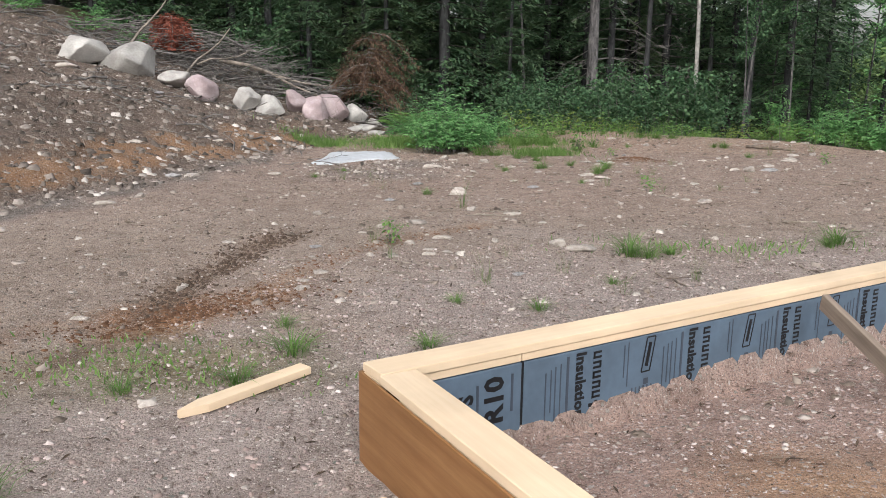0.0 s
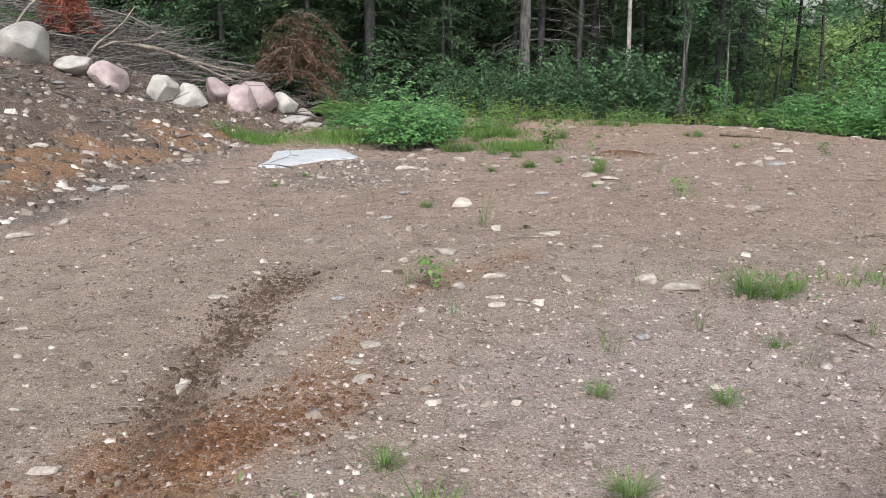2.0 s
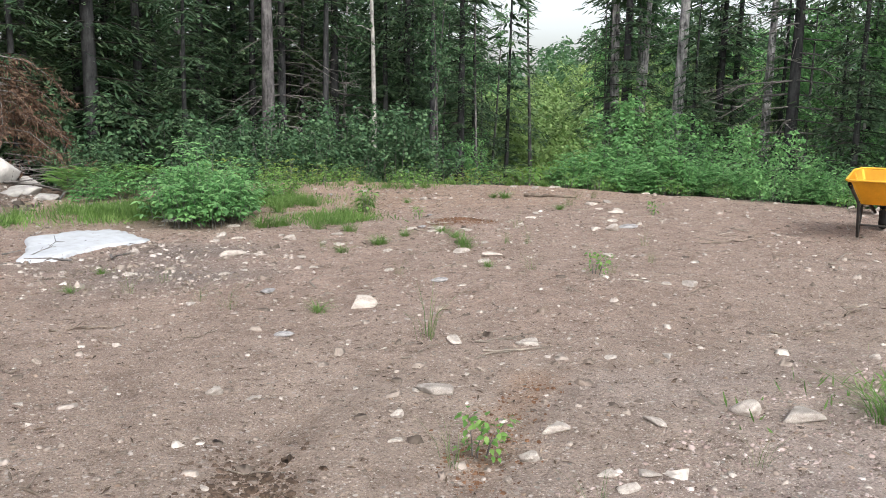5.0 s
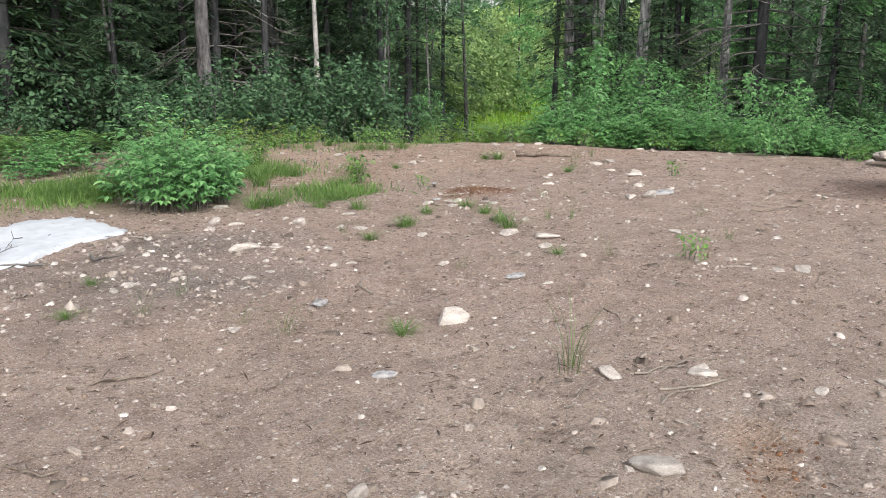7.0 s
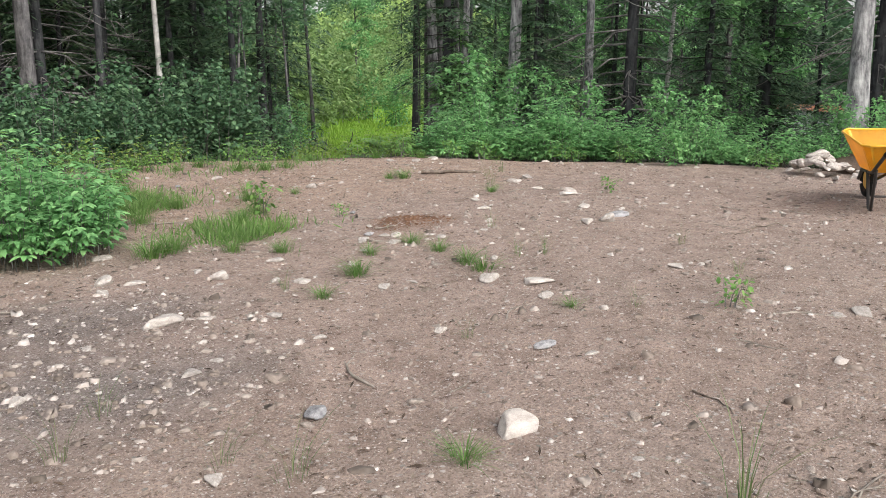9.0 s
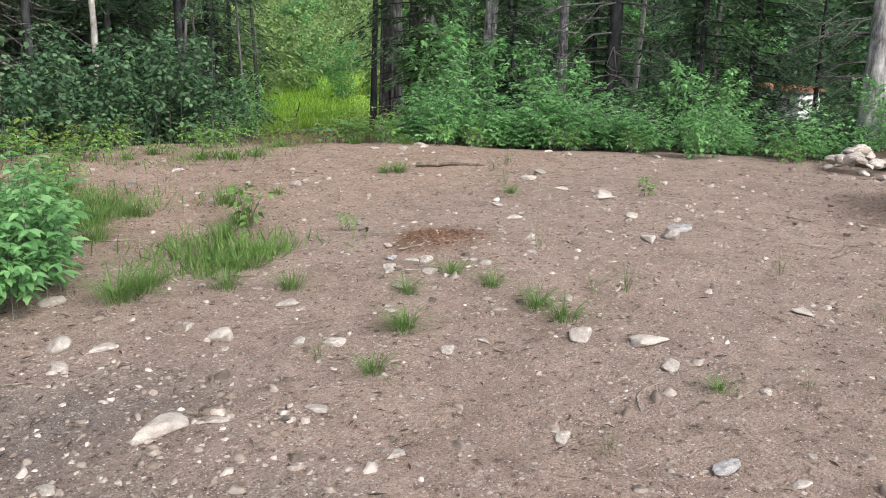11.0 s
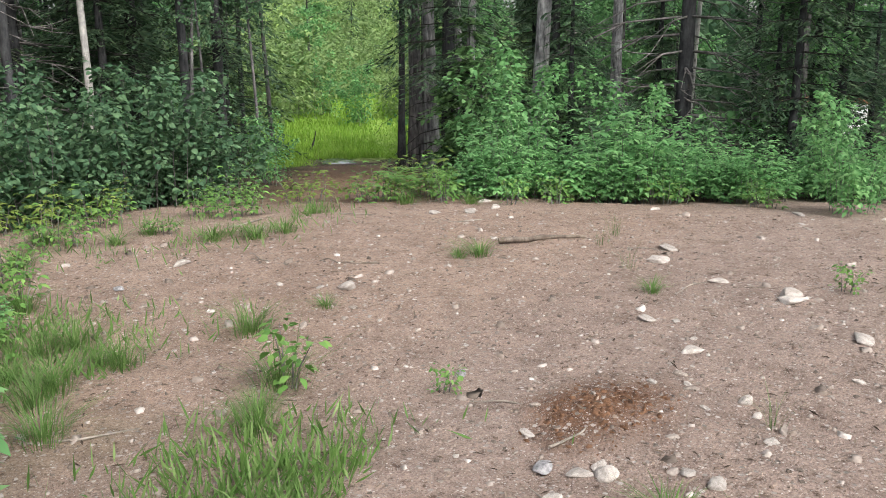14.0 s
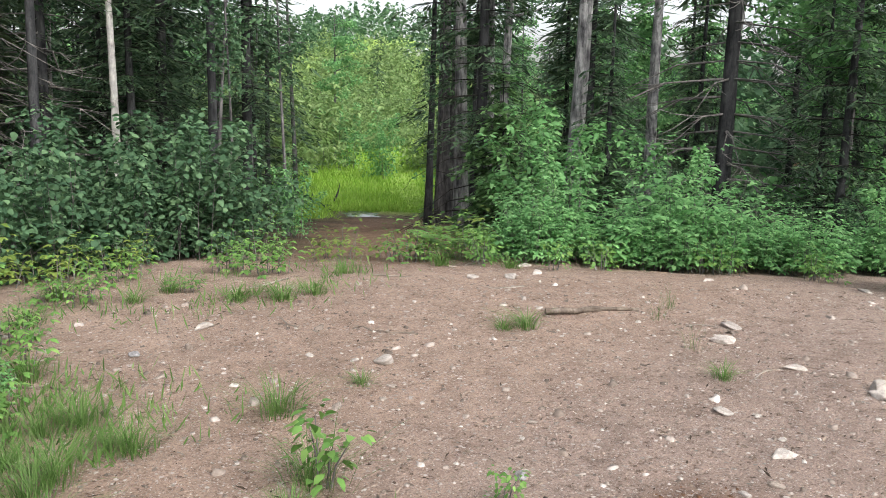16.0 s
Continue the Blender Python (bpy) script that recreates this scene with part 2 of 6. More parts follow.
M["roof"] = painted("rusty_orange_roof", (0.34, 0.14, 0.07), 0.7)
M["metal_roof"] = painted("pale_metal_roof", (0.62, 0.66, 0.72), 0.4)
M["glass_dark"] = painted("dark_pane", (0.03, 0.035, 0.04), 0.1, 0.6)
M["slab"] = painted("slab_rock", (0.47, 0.50, 0.54), 0.8, 0.25, wear=(0.20, 0.165, 0.14))
M["puddle"] = painted("muddy_water", (0.05, 0.042, 0.035), 0.03, 0.5)
M["bark_pale"] = barky("aspen_bark", (0.06, 0.06, 0.065), (0.46, 0.455, 0.455), 11, flakes=(0.05, 0.05, 0.052))
M["willow"] = leafy("willow_leaves", (0.15, 0.25, 0.085), (0.22, 0.34, 0.13), (0.32, 0.43, 0.19), 0.4)
M["leaf_mid"] = leafy("layered_leaves", (0.065, 0.15, 0.05), (0.10, 0.21, 0.075), (0.16, 0.29, 0.11), 0.35)
M["yellow_leaf"] = leafy("yellowing_leaves", (0.13, 0.21, 0.05), (0.18, 0.28, 0.06), (0.27, 0.34, 0.09), 0.35)

# ---------- helpers ----------
RNG = np.random.default_rng(11)


def mesh_np(name, verts, faces, material, smooth=False):
    me = bpy.data.meshes.new(name)
    verts = np.asarray(verts, np.float32)
    faces = np.asarray(faces, np.int32)
    k = faces.shape[1]
    me.vertices.add(len(verts))
    me.vertices.foreach_set("co", verts.ravel())
    me.loops.add(faces.size)
    me.loops.foreach_set("vertex_index", faces.ravel())
    me.polygons.add(len(faces))
    me.polygons.foreach_set("loop_start", np.arange(0, faces.size, k, dtype=np.int32))
    me.update(calc_edges=True)
    me.validate()
    if smooth:
        me.polygons.foreach_set("use_smooth", np.ones(len(me.polygons), bool))
    if material:
        me.materials.append(material)
    return me


def part(name, data, material, parent, label=""):
    """Links a bmesh or a mesh as one object under parent (or at top level)."""
    if isinstance(data, bmesh.types.BMesh):
        me = bpy.data.meshes.new(name)
        data.to_mesh(me)
        data.free()
        if material:
            me.materials.append(material)
    else:
        me = data
    ob = new(name, me)
    ob.parent = parent
    if label:
        ob["label"] = label
    return ob


def thing(name, m, label, category, group="", kind=""):
    ob = new(name)
    ob.empty_display_size = 0.1
    ob.matrix_world = m
    return tagged(ob, label, category, group, kind)


def block(sx, sy, sz, at=(0, 0, 0), bevel=0.004, rot=None):
    """A bevelled box of that size about a centre."""
    bm = bmesh.new()
    bmesh.ops.create_cube(bm, size=1)
    bmesh.ops.scale(bm, vec=(sx, sy, sz), verts=bm.verts)
    if bevel:
        bmesh.ops.bevel(bm, geom=bm.edges[:], offset=min(bevel, 0.4 * min(sx, sy, sz)), segments=1, affect="EDGES")
    if rot is not None:
        bmesh.ops.transform(bm, matrix=rot, verts=bm.verts)
    bmesh.ops.translate(bm, vec=at, verts=bm.verts)
    return bm


def tubes(paths, sides=5):
    """Tapered tubes: each path is a list of ((x, y, z), radius)."""
    V, F, base = [], [], 0
    for path in paths:
        pts = np.array([p for p, r in path], float)
        d = np.gradient(pts, axis=0)
        d /= np.linalg.norm(d, axis=1)[:, None] + 1e-9
        up = np.where(np.abs(d[:, 2:3]) > 0.9, np.array([[1.0, 0, 0]]), np.array([[0, 0, 1.0]]))
        u = np.cross(d, up)
        u /= np.linalg.norm(u, axis=1)[:, None] + 1e-9
        w = np.cross(d, u)
        a = np.arange(sides) * 2 * np.pi / sides
        r = np.array([r for p, r in path])[:, None, None]
        V.append((pts[:, None] + r * (np.cos(a)[None, :, None] * u[:, None] + np.sin(a)[None, :, None] * w[:, None])).reshape(-1, 3))
        n = len(path)
        for i in range(n - 1):
            for j in range(sides):
                k = (j + 1) % sides
                F.append((base + i * sides + j, base + i * sides + k, base + (i + 1) * sides + k, base + (i + 1) * sides + j))
        base += n * sides
    return np.concatenate(V), np.array(F)


def blades(p, d, length, width, side=None, fold=0.25):
    """Leaves as folded diamonds: points p, directions d, lengths and widths. Two triangles each."""
    n = len(p)
    d = d / (np.linalg.norm(d, axis=1)[:, None] + 1e-9)
    if side is None:
        side = RNG.normal(size=(n, 3))
    s = np.cross(d, side)
    s /= np.linalg.norm(s, axis=1)[:, None] + 1e-9
    up = np.cross(s, d)
    length, width = np.broadcast_to(length, n)[:, None], np.broadcast_to(width, n)[:, None]
    mid = p + d * length * 0.42
    V = np.stack([p, mid + s * width / 2 + up * width * fold, p + d * length, mid - s * width / 2 + up * width * fold], 1).reshape(-1, 3)
    i = np.arange(n)[:, None] * 4
    return V, np.concatenate([i + [0, 1, 2], i + [0, 2, 3]])


def leaf_np(p, d, length, width, side, droop=0.18):
    """Pointed oval leaves of four triangles, widest below the middle, with a drooping tip."""
    n = len(p)
    d = unit(d)
    s = unit(np.cross(d, side))
    up = np.cross(s, d)
    length, width = np.broadcast_to(length, n)[:, None], np.broadcast_to(width, n)[:, None]
    a = p + d * length * 0.28 + up * length * 0.05
    b = p + d * length * 0.66 + up * length * (0.05 - droop * 0.35)
    tip = p + d * length - up * length * droop
    V = np.stack([p, a + s * width * 0.48, b + s * width * 0.36, tip, b - s * width * 0.36, a - s * width * 0.48], 1).reshape(-1, 3)
    i = np.arange(n)[:, None] * 6
    return V, np.concatenate([i + [0, 1, 5], i + [1, 2, 4], i + [1, 4, 5], i + [2, 3, 4]])


def unit(v):
    return v / (np.linalg.norm(v, axis=1)[:, None] + 1e-9)


def join_np(*sets):
    V, F, base = [], [], 0
    for v, f in sets:
        V.append(v)
        F.append(np.asarray(f) + base)
        base += len(v)
    return np.concatenate(V), np.concatenate(F)


# ---------- the lie of the land ----------
TOE = ((-9, 0), (-6.2, 4), (-4.7, 7.2), (-3.9, 9), (-3.3, 11), (-2.9, 13.2), (-2.2, 15), (-1.6, 17), (-1.2, 19.5), (-1, 24), (-1, 60))
BROW = ((-60, 20), (-1, 19.6), (3.6, 19.2), (6.5, 17.2), (8.2, 14.6), (9.5, 12.4), (11, 9), (14, 0), (30, -30))


def off_toe(x, y):
    return np.maximum(np.interp(y, [p[1] for p in TOE], [p[0] for p in TOE]) - x, 0) * 0.93


def off_brow(x, y):
    a, b = 0.66 * x + 0.75 * y, 0.75 * x - 0.66 * y
    pts = sorted((0.75 * p - 0.66 * q, 0.66 * p + 0.75 * q) for p, q in BROW)
    return a - np.interp(b, [p[0] for p in pts], [p[1] for p in pts])


def smooth_noise(x, y, scale, seed):
    """Cheap smooth noise of waves, between about -1 and 1."""
    r = np.random.default_rng(seed)
    out = 0
    for i in range(7):
        a, f, ph = r.uniform(0, 6.28), scale * r.uniform(0.6, 1.8), r.uniform(0, 6.28, 2)
        out = out + np.sin(f * (x * np.cos(a) + y * np.sin(a)) + ph[0] + 1.3 * np.sin(0.5 * f * (y * np.cos(a) - x * np.sin(a)) + ph[1]))
    return out / 3.2


# the two walls of the foundation, in plan
CORNER = Vector((-0.30, 3.375))
DIR_A = Vector((2.78 + 0.30, 5.34 - 3.375)).normalized()
DIR_B = Vector((0.471, -0.882)).normalized()
LEN_A, LEN_B, TOP, PLATE = 7.2, 4.8, 0.325, 0.16


RUT_A = ((-2.1, 3.6), (-1.8, 5.2), (-1.66, 6.3), (-1.57, 6.93), (-1.34, 7.7), (-0.91, 8.25), (-0.2, 8.75))
RUT_B = ((-1.3, 5.4), (-1.04, 6.16), (-0.82, 6.7), (-0.54, 7.17), (-0.22, 7.55), (0.3, 8.0))


def off_line(x, y, pts):
    """Distance from a bent line in plan."""
    best = np.full(np.shape(x), 1e9)
    for (ax, ay), (bx, by) in zip(pts, pts[1:]):
        t = np.clip(((x - ax) * (bx - ax) + (y - ay) * (by - ay)) / ((bx - ax) ** 2 + (by - ay) ** 2), 0, 1)
        best = np.minimum(best, np.hypot(x - ax - t * (bx - ax), y - ay - t * (by - ay)))
    return best


def inside_forms(x, y):
    """How far a place is inside the corner of the foundation (metres, negative outside)."""
    px, py = x - CORNER.x, y - CORNER.y
    det = DIR_A.x * DIR_B.y - DIR_A.y * DIR_B.x
    a = (px * DIR_B.y - py * DIR_B.x) / det
    b = (DIR_A.x * py - DIR_A.y * px) / det
    return np.minimum(np.minimum(a, b), np.minimum(LEN_A - a, LEN_B - b))


def height(x, y):
    x, y = np.asarray(x, float), np.asarray(y, float)
    d = off_toe(x, y)
    s = np.where(d < 0.5, d * d, d - 0.25)
    s = np.minimum(s, 9) + 0.08 * np.maximum(s - 9, 0)
    q = np.maximum(off_brow(x, y), 0)
    drop = np.minimum(0.11 * np.where(q < 1, q * q / 2, q - 0.5), 2.4)
    az = np.degrees(np.arctan2(x, y - 12.3 + 1e-6))
    far = np.minimum((0.004 + 0.135 * np.exp(-((az - 44) / 10) ** 2)) * np.maximum(q - 75, 0), 20)
    z = 0.32 * s - drop * np.clip(1 - d / 4, 0, 1) + far
    near = np.clip(1 - np.hypot(x - 1, y - 10) / 60, 0, 1)
    z = z + near * (0.018 * smooth_noise(x, y, 1.3, 3) + 0.010 * smooth_noise(x, y, 4.5, 4) + 0.004 * smooth_noise(x, y, 16, 5) + 0.0025 * smooth_noise(x, y, 34, 6))
    z = z + np.clip(d, 0, 1) * (0.05 * smooth_noise(x, y, 2.2, 8) + 0.03 * smooth_noise(x, y, 6, 9))
    # the apron round the forms lies a little lower, the fill inside stands higher
    f = inside_forms(x, y)
    z = z - 0.09 * np.clip(1 - np.hypot(x + 0.3, y - 3.2) / 1.8, 0, 1)
    z = np.where(f > 0.18, -0.13 - 0.008 * (x + 0.3) + 0.13 * np.clip((f - 0.16) / 0.9, 0, 1) + 0.012 * smooth_noise(x, y, 5, 21) + 0.008 * smooth_noise(x, y, 13, 22), z)
    # wheel ruts that bend round through the yard
    z = z - 0.03 * np.exp(-(off_line(x, y, RUT_A) / 0.16) ** 2) - 0.015 * np.exp(-(off_line(x, y, RUT_B) / 0.16) ** 2)
    # loose heap scratched up in the middle of the yard
    rr = np.hypot(x - 3.05, y - 13.68)
    z = z + 0.05 * np.exp(-(rr / 0.3) ** 2)
    return z


def h1(x, y):
    return float(height(x, y))


def lines(lo, hi, step, far):
    a = list(np.arange(lo, hi + step / 2, step))
    g, v = step, hi
    while v < far:
        g *= 1.22
        v += g
        a.append(v)
    g, v = step, lo
    while v > -far:
        g *= 1.22
        v -= g
        a.insert(0, v)
    return np.array(a)


def soil_colour(x, y):
    """Base colour of the soil by place, and how much bare grit lies on it."""
    def lay(c, new_c, w):
        return c * (1 - w[..., None]) + np.array(new_c) * w[..., None]
    n1, n2, n3 = smooth_noise(x, y, 0.9, 31), smooth_noise(x, y, 2.6, 32), smooth_noise(x, y, 7, 33)
    c = np.ones((*x.shape, 3)) * np.array((0.284, 0.23, 0.195))
    c = lay(c, (0.283, 0.216, 0.183), np.clip((y - 8) / 4 + 0.3 * n1, 0, 1))
    c = lay(c, (0.292, 0.214, 0.17), np.clip((y - 14.2) / 1.5 + 0.3 * n1, 0, 1))
    gravel = np.clip(1.2 - (0.9 * np.abs(y - 5.0 - 0.25 * x) / 1.9) + 0.3 * n2, 0, 1) * np.clip((x + 1.0) / 0.9 + 0.3 * n2, 0, 1)
    gravel = np.maximum(gravel, np.clip(1.6 - np.hypot(x + 0.7, y - 3.3) / 1.2 + 0.3 * n2, 0, 1))
    c = lay(c, (0.315, 0.268, 0.25), gravel)
    c = lay(c, (0.34, 0.245, 0.215), np.clip((inside_forms(x, y) - 0.1) * 10, 0, 1))
    c = lay(c, (0.33, 0.21, 0.135), np.clip((inside_forms(x, y) - 0.9) * 2 + 0.5 * n2, 0, 1))
    red = np.clip(1.35 - np.hypot(((x + 1.55) * 0.77 + (y - 5.12) * 0.64) / 0.75, ((x + 1.55) * 0.64 - (y - 5.12) * 0.77) / 0.3) + 0.35 * n2 + 0.3 * n3, 0, 1)
    c = lay(c, (0.25, 0.135, 0.075), red)
    moss = np.clip(1.1 - np.hypot((x + 1.5) / 1.0, (y - 4.25) / 0.55) + 0.4 * n2, 0, 1)
    c = lay(c, (0.185, 0.16, 0.095), moss * 0.8)
    d = off_toe(x, y)
    bank = np.clip(d * 2.2, 0, 1)
    c = lay(c, (0.118, 0.09, 0.074), bank)
    rust = np.clip(1.2 - np.abs(d - 1.0 - 0.25 * n1) / 0.55 + 0.6 * n2, 0, 1) * bank * np.clip((17.5 - y) / 2, 0, 1)
    c = lay(c, (0.27, 0.155, 0.085), rust * 0.75)
    toe = (np.interp(y, [p[1] for p in TOE], [p[0] for p in TOE]) - x) * 0.93
    rim = np.clip(1 - np.abs(toe - 0.05) / 0.45 + 0.3 * n3, 0, 1) * np.clip((y - 5) / 2, 0, 1) * np.clip((15 - y) / 2, 0, 1)
    c = lay(c, (0.13, 0.12, 0.116), rim * 0.8)
    q = off_brow(x, y)
    wood = np.clip((q - 2.2) / 1.5 + 0.3 * n2, 0, 1)
    c = lay(c, (0.055, 0.046, 0.03), wood)
    c = lay(c, (0.035, 0.05, 0.028), np.clip((q - 30) / 10, 0, 1))
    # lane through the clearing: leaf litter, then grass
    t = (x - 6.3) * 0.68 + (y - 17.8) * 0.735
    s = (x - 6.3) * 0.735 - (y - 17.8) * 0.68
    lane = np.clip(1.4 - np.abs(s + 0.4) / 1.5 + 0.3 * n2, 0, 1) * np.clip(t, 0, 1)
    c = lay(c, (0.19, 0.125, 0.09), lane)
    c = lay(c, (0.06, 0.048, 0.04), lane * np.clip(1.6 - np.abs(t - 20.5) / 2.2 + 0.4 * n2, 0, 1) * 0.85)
    green = np.clip((t - 22.8 + 0.8 * n1) / 1.2, 0, 1) * np.clip(1.3 - np.abs(s) / (4.5 + 0.12 * np.maximum(t, 0)) + 0.25 * n2, 0, 1)
    az = np.degrees(np.arctan2(x, y - 12.3))
    green = np.maximum(green, np.clip((q - 44) / 8, 0, 1) * np.clip(1 - np.abs(az - 44) / 9, 0, 1))
    c = lay(c, (0.28, 0.42, 0.09), green)
    track = np.clip(1 - np.abs(s - 1.2 - 0.01 * t) / 0.35 + 0.3 * n2, 0, 1) * np.clip((t - 23) / 2, 0, 1) * np.clip((60 - t) / 20, 0, 1)
    c = lay(c, (0.30, 0.31, 0.14), track * 0.6)
    side = np.clip(1.3 - np.hypot(s + 3.0, (t - 20) / 2.4) / 1.0, 0, 1)
    c = lay(c, (0.13, 0.22, 0.05), side)
    patch = np.clip(1.2 - np.hypot((x + 0.4) / 1.5, (y - 16.0) / 1.3) + 0.3 * n2, 0, 1)
    c = lay(c, (0.11, 0.14, 0.05), patch * 0.7)
    heap = np.clip(1.4 - np.hypot((x - 3.05) / 0.38, (y - 13.68) / 0.3) + 0.3 * n3, 0, 1)
    c = lay(c, (0.15, 0.085, 0.055), heap)
    c = lay(c, (0.17, 0.122, 0.09), np.clip(1.1 - off_line(x, y, RUT_A) / 0.15 + 0.7 * n3, 0, 1) * np.clip((8 - y) / 0.8, 0.25, 1) * 0.8)
    c = lay(c, (0.26, 0.17, 0.115), np.clip(1.0 - off_line(x, y, RUT_B) / 0.16 + 0.6 * n3, 0, 1) * 0.5)
    stone = np.clip(1.2 - np.hypot((x + 0.9) / 1.1, (y - 12.3) / 1.3) + 0.35 * n2, 0, 1)
    c = lay(c, (0.17, 0.148, 0.138), stone * 0.85)
    bare = np.clip(1 - wood - patch * 0.5, 0, 1) * (0.75 + 0.25 * gravel)
    return np.concatenate([c, bare[..., None]], -1)


def make_ground():
    xs, ys = lines(-9, 12, 0.055, 900), lines(-1, 22, 0.055, 900)
    X, Y = np.meshgrid(xs, ys)
    V = np.stack([X, Y, height(X, Y)], -1).reshape(-1, 3)
    nx, ny = len(xs), len(ys)
    i = (np.arange(ny - 1)[:, None] * nx + np.arange(nx - 1)[None]).ravel()
    me = mesh_np("ground", V, np.stack([i, i + 1, i + nx + 1, i + nx], 1), M["ground"], True)
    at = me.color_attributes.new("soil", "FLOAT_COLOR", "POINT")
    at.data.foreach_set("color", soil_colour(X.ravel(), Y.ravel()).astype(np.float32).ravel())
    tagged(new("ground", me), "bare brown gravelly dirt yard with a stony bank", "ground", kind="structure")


make_ground()

# ---------- foundation forms ----------
def text_mesh(words, size, name, material):
    cu = bpy.data.curves.new(name, "FONT")
    cu.body, cu.size, cu.align_x, cu.align_y = words, size, "CENTER", "CENTER"
    cu.extrude, cu.resolution_u, cu.offset = 0.0006, 2, 0.035 * size
    tmp = new(name, cu)
    me = bpy.data.meshes.new_from_object(tmp)
    bpy.data.objects.remove(tmp)
    me.materials.clear()
    me.materials.append(material)
    return me


def form_wall(name, direction, s, length, start, printed, label):
    """One side of the wooden forms: plates on top, foam board inside, plywood outside."""
    ang = math.degrees(math.atan2(direction.y, direction.x))
    w = thing(name, pose(CORNER.x, CORNER.y, 0, 0, 0, ang), label, "foundation form", "sides of the foundation forms")
    part("top_plate", block(length - start, PLATE, 0.038, ((length + start) / 2, s * PLATE / 2, TOP - 0.019), 0.003), M["lumber_x"], w, "knotty pale spruce plank")
    for a, b in ((start + (0.165 if s > 0 else 0), 0.685), (0.689, 4.4), (4.404, length)):
        part("lower_plate", block(b - a, PLATE - 0.012, 0.036, ((a + b) / 2, s * (PLATE / 2 - 0.001), TOP - 0.0575), 0.003), M["lumber_x"], w)
    for a, b in ((0.16, 0.685), (0.70, 3.14), (3.155, length - 0.02)):
        part("foam_board", block(b - a, 0.035, 0.56, ((a + b) / 2, s * (PLATE - 0.0225), -0.035), 0.002), M["foam"], w, "blue-grey printed foam insulation board")
    for x in (0.6925, 3.1475):
        part("seam", block(0.016, 0.02, 0.56, (x, s * (PLATE - 0.02), -0.035), 0), M["ink"], w, "black gap between boards")
    for a, b in ((-0.012, 2.42), (2.43, length)):
        part("plywood", block(b - a, 0.012, 0.64, ((a + b) / 2, -s * 0.0075, -0.034), 0.001), M["plywood"], w, "brown plywood sheet")
    if printed:
        word = text_mesh("Insulation", 0.082, "printed_word", M["ink"])
        rating = text_mesh("R10", 0.135, "printed_rating", M["ink"])
        letter = text_mesh("S", 0.10, "printed_letter", M["ink"])
        face = s * (PLATE - 0.0035)

        def put(me, nm, x, z, down):
            ob = part(nm, me, None, w)
            ob.matrix_local = Matrix.Translation((x, face, z)) @ Euler((radians(90), 0, 0)).to_matrix().to_4x4() @ pose(0, 0, 0, 0, 0, -90 if down else 90)

        def bar(x, z, sx, sz, m="ink", nm="print_bar", turn=0):
            bm = block(sx, 0.0012, sz, (0, 0, 0), 0)
            bmesh.ops.transform(bm, matrix=pose(x, face, z, 0, turn, 0), verts=bm.verts)
            part(nm, bm, M[m], w)

        put(rating, "printed_rating", 0.545, 0.10, False)
        put(letter, "printed_letter", 0.40, 0.13, False)
        bar(0.635, 0.12, 0.012, 0.17, "ink_pale")
        bar(0.455, 0.11, 0.012, 0.15, "ink_pale")
        for k in range(6):
            x0 = 1.02 + 0.73 * k
            put(word, "printed_word", x0, 0.075, True)
            # the maker's name as a row of plain blocks
            for j in range(7):
                zz = 0.205 - 0.048 * j
                if j == 5:
                    bar(x0 + 0.088, zz, 0.062, 0.018)
                    bar(x0 + 0.103, zz, 0.018, 0.036)
                else:
                    bar(x0 + 0.10, zz + 0.012, 0.05, 0.011)
                    bar(x0 + 0.10, zz - 0.012, 0.05, 0.011)
                    bar(x0 + (0.12 if j % 2 else 0.081), zz, 0.011, 0.034)
            for j, (dx, zc, ln) in enumerate(((-0.075, 0.06, 0.33), (-0.115, 0.07, 0.26), (-0.145, 0.05, 0.28), (-0.17, 0.08, 0.2), (-0.20, 0.05, 0.24), (0.27, 0.14, 0.16), (0.295, 0.12, 0.22))):
                bar(x0 + dx, zc, 0.006 if j else 0.014, ln, "ink_pale")
            # slanted frame of the maker's mark
            for dx, dz, sx, sz, turn in ((0.40, 0.15, 0.007, 0.17, 10), (0.455, 0.15, 0.007, 0.17, 10), (0.442, 0.235, 0.055, 0.007, 0), (0.414, 0.065, 0.055, 0.007, 0)):
                bar(x0 + dx, dz, sx, sz, "ink", "mark_frame", turn)
            bar(x0 + 0.427, 0.15, 0.02, 0.12, "ink", "mark_frame", 10)
            for j in range(6):
                bar(x0 + 0.33 + 0.025 * j, -0.05, 0.009, 0.09, "ink_pale")
            bar(x0 + 0.42, 0.015, 0.03, 0.03, "ink_pale")
    return w


form_wall("form_wall", DIR_A, -1, LEN_A, 0.0, True, "pale lumber foundation form lined with printed blue-grey foam")
form_wall("form_wall", DIR_B, 1, LEN_B, 0.168, False, "pale lumber foundation form with brown plywood outside")


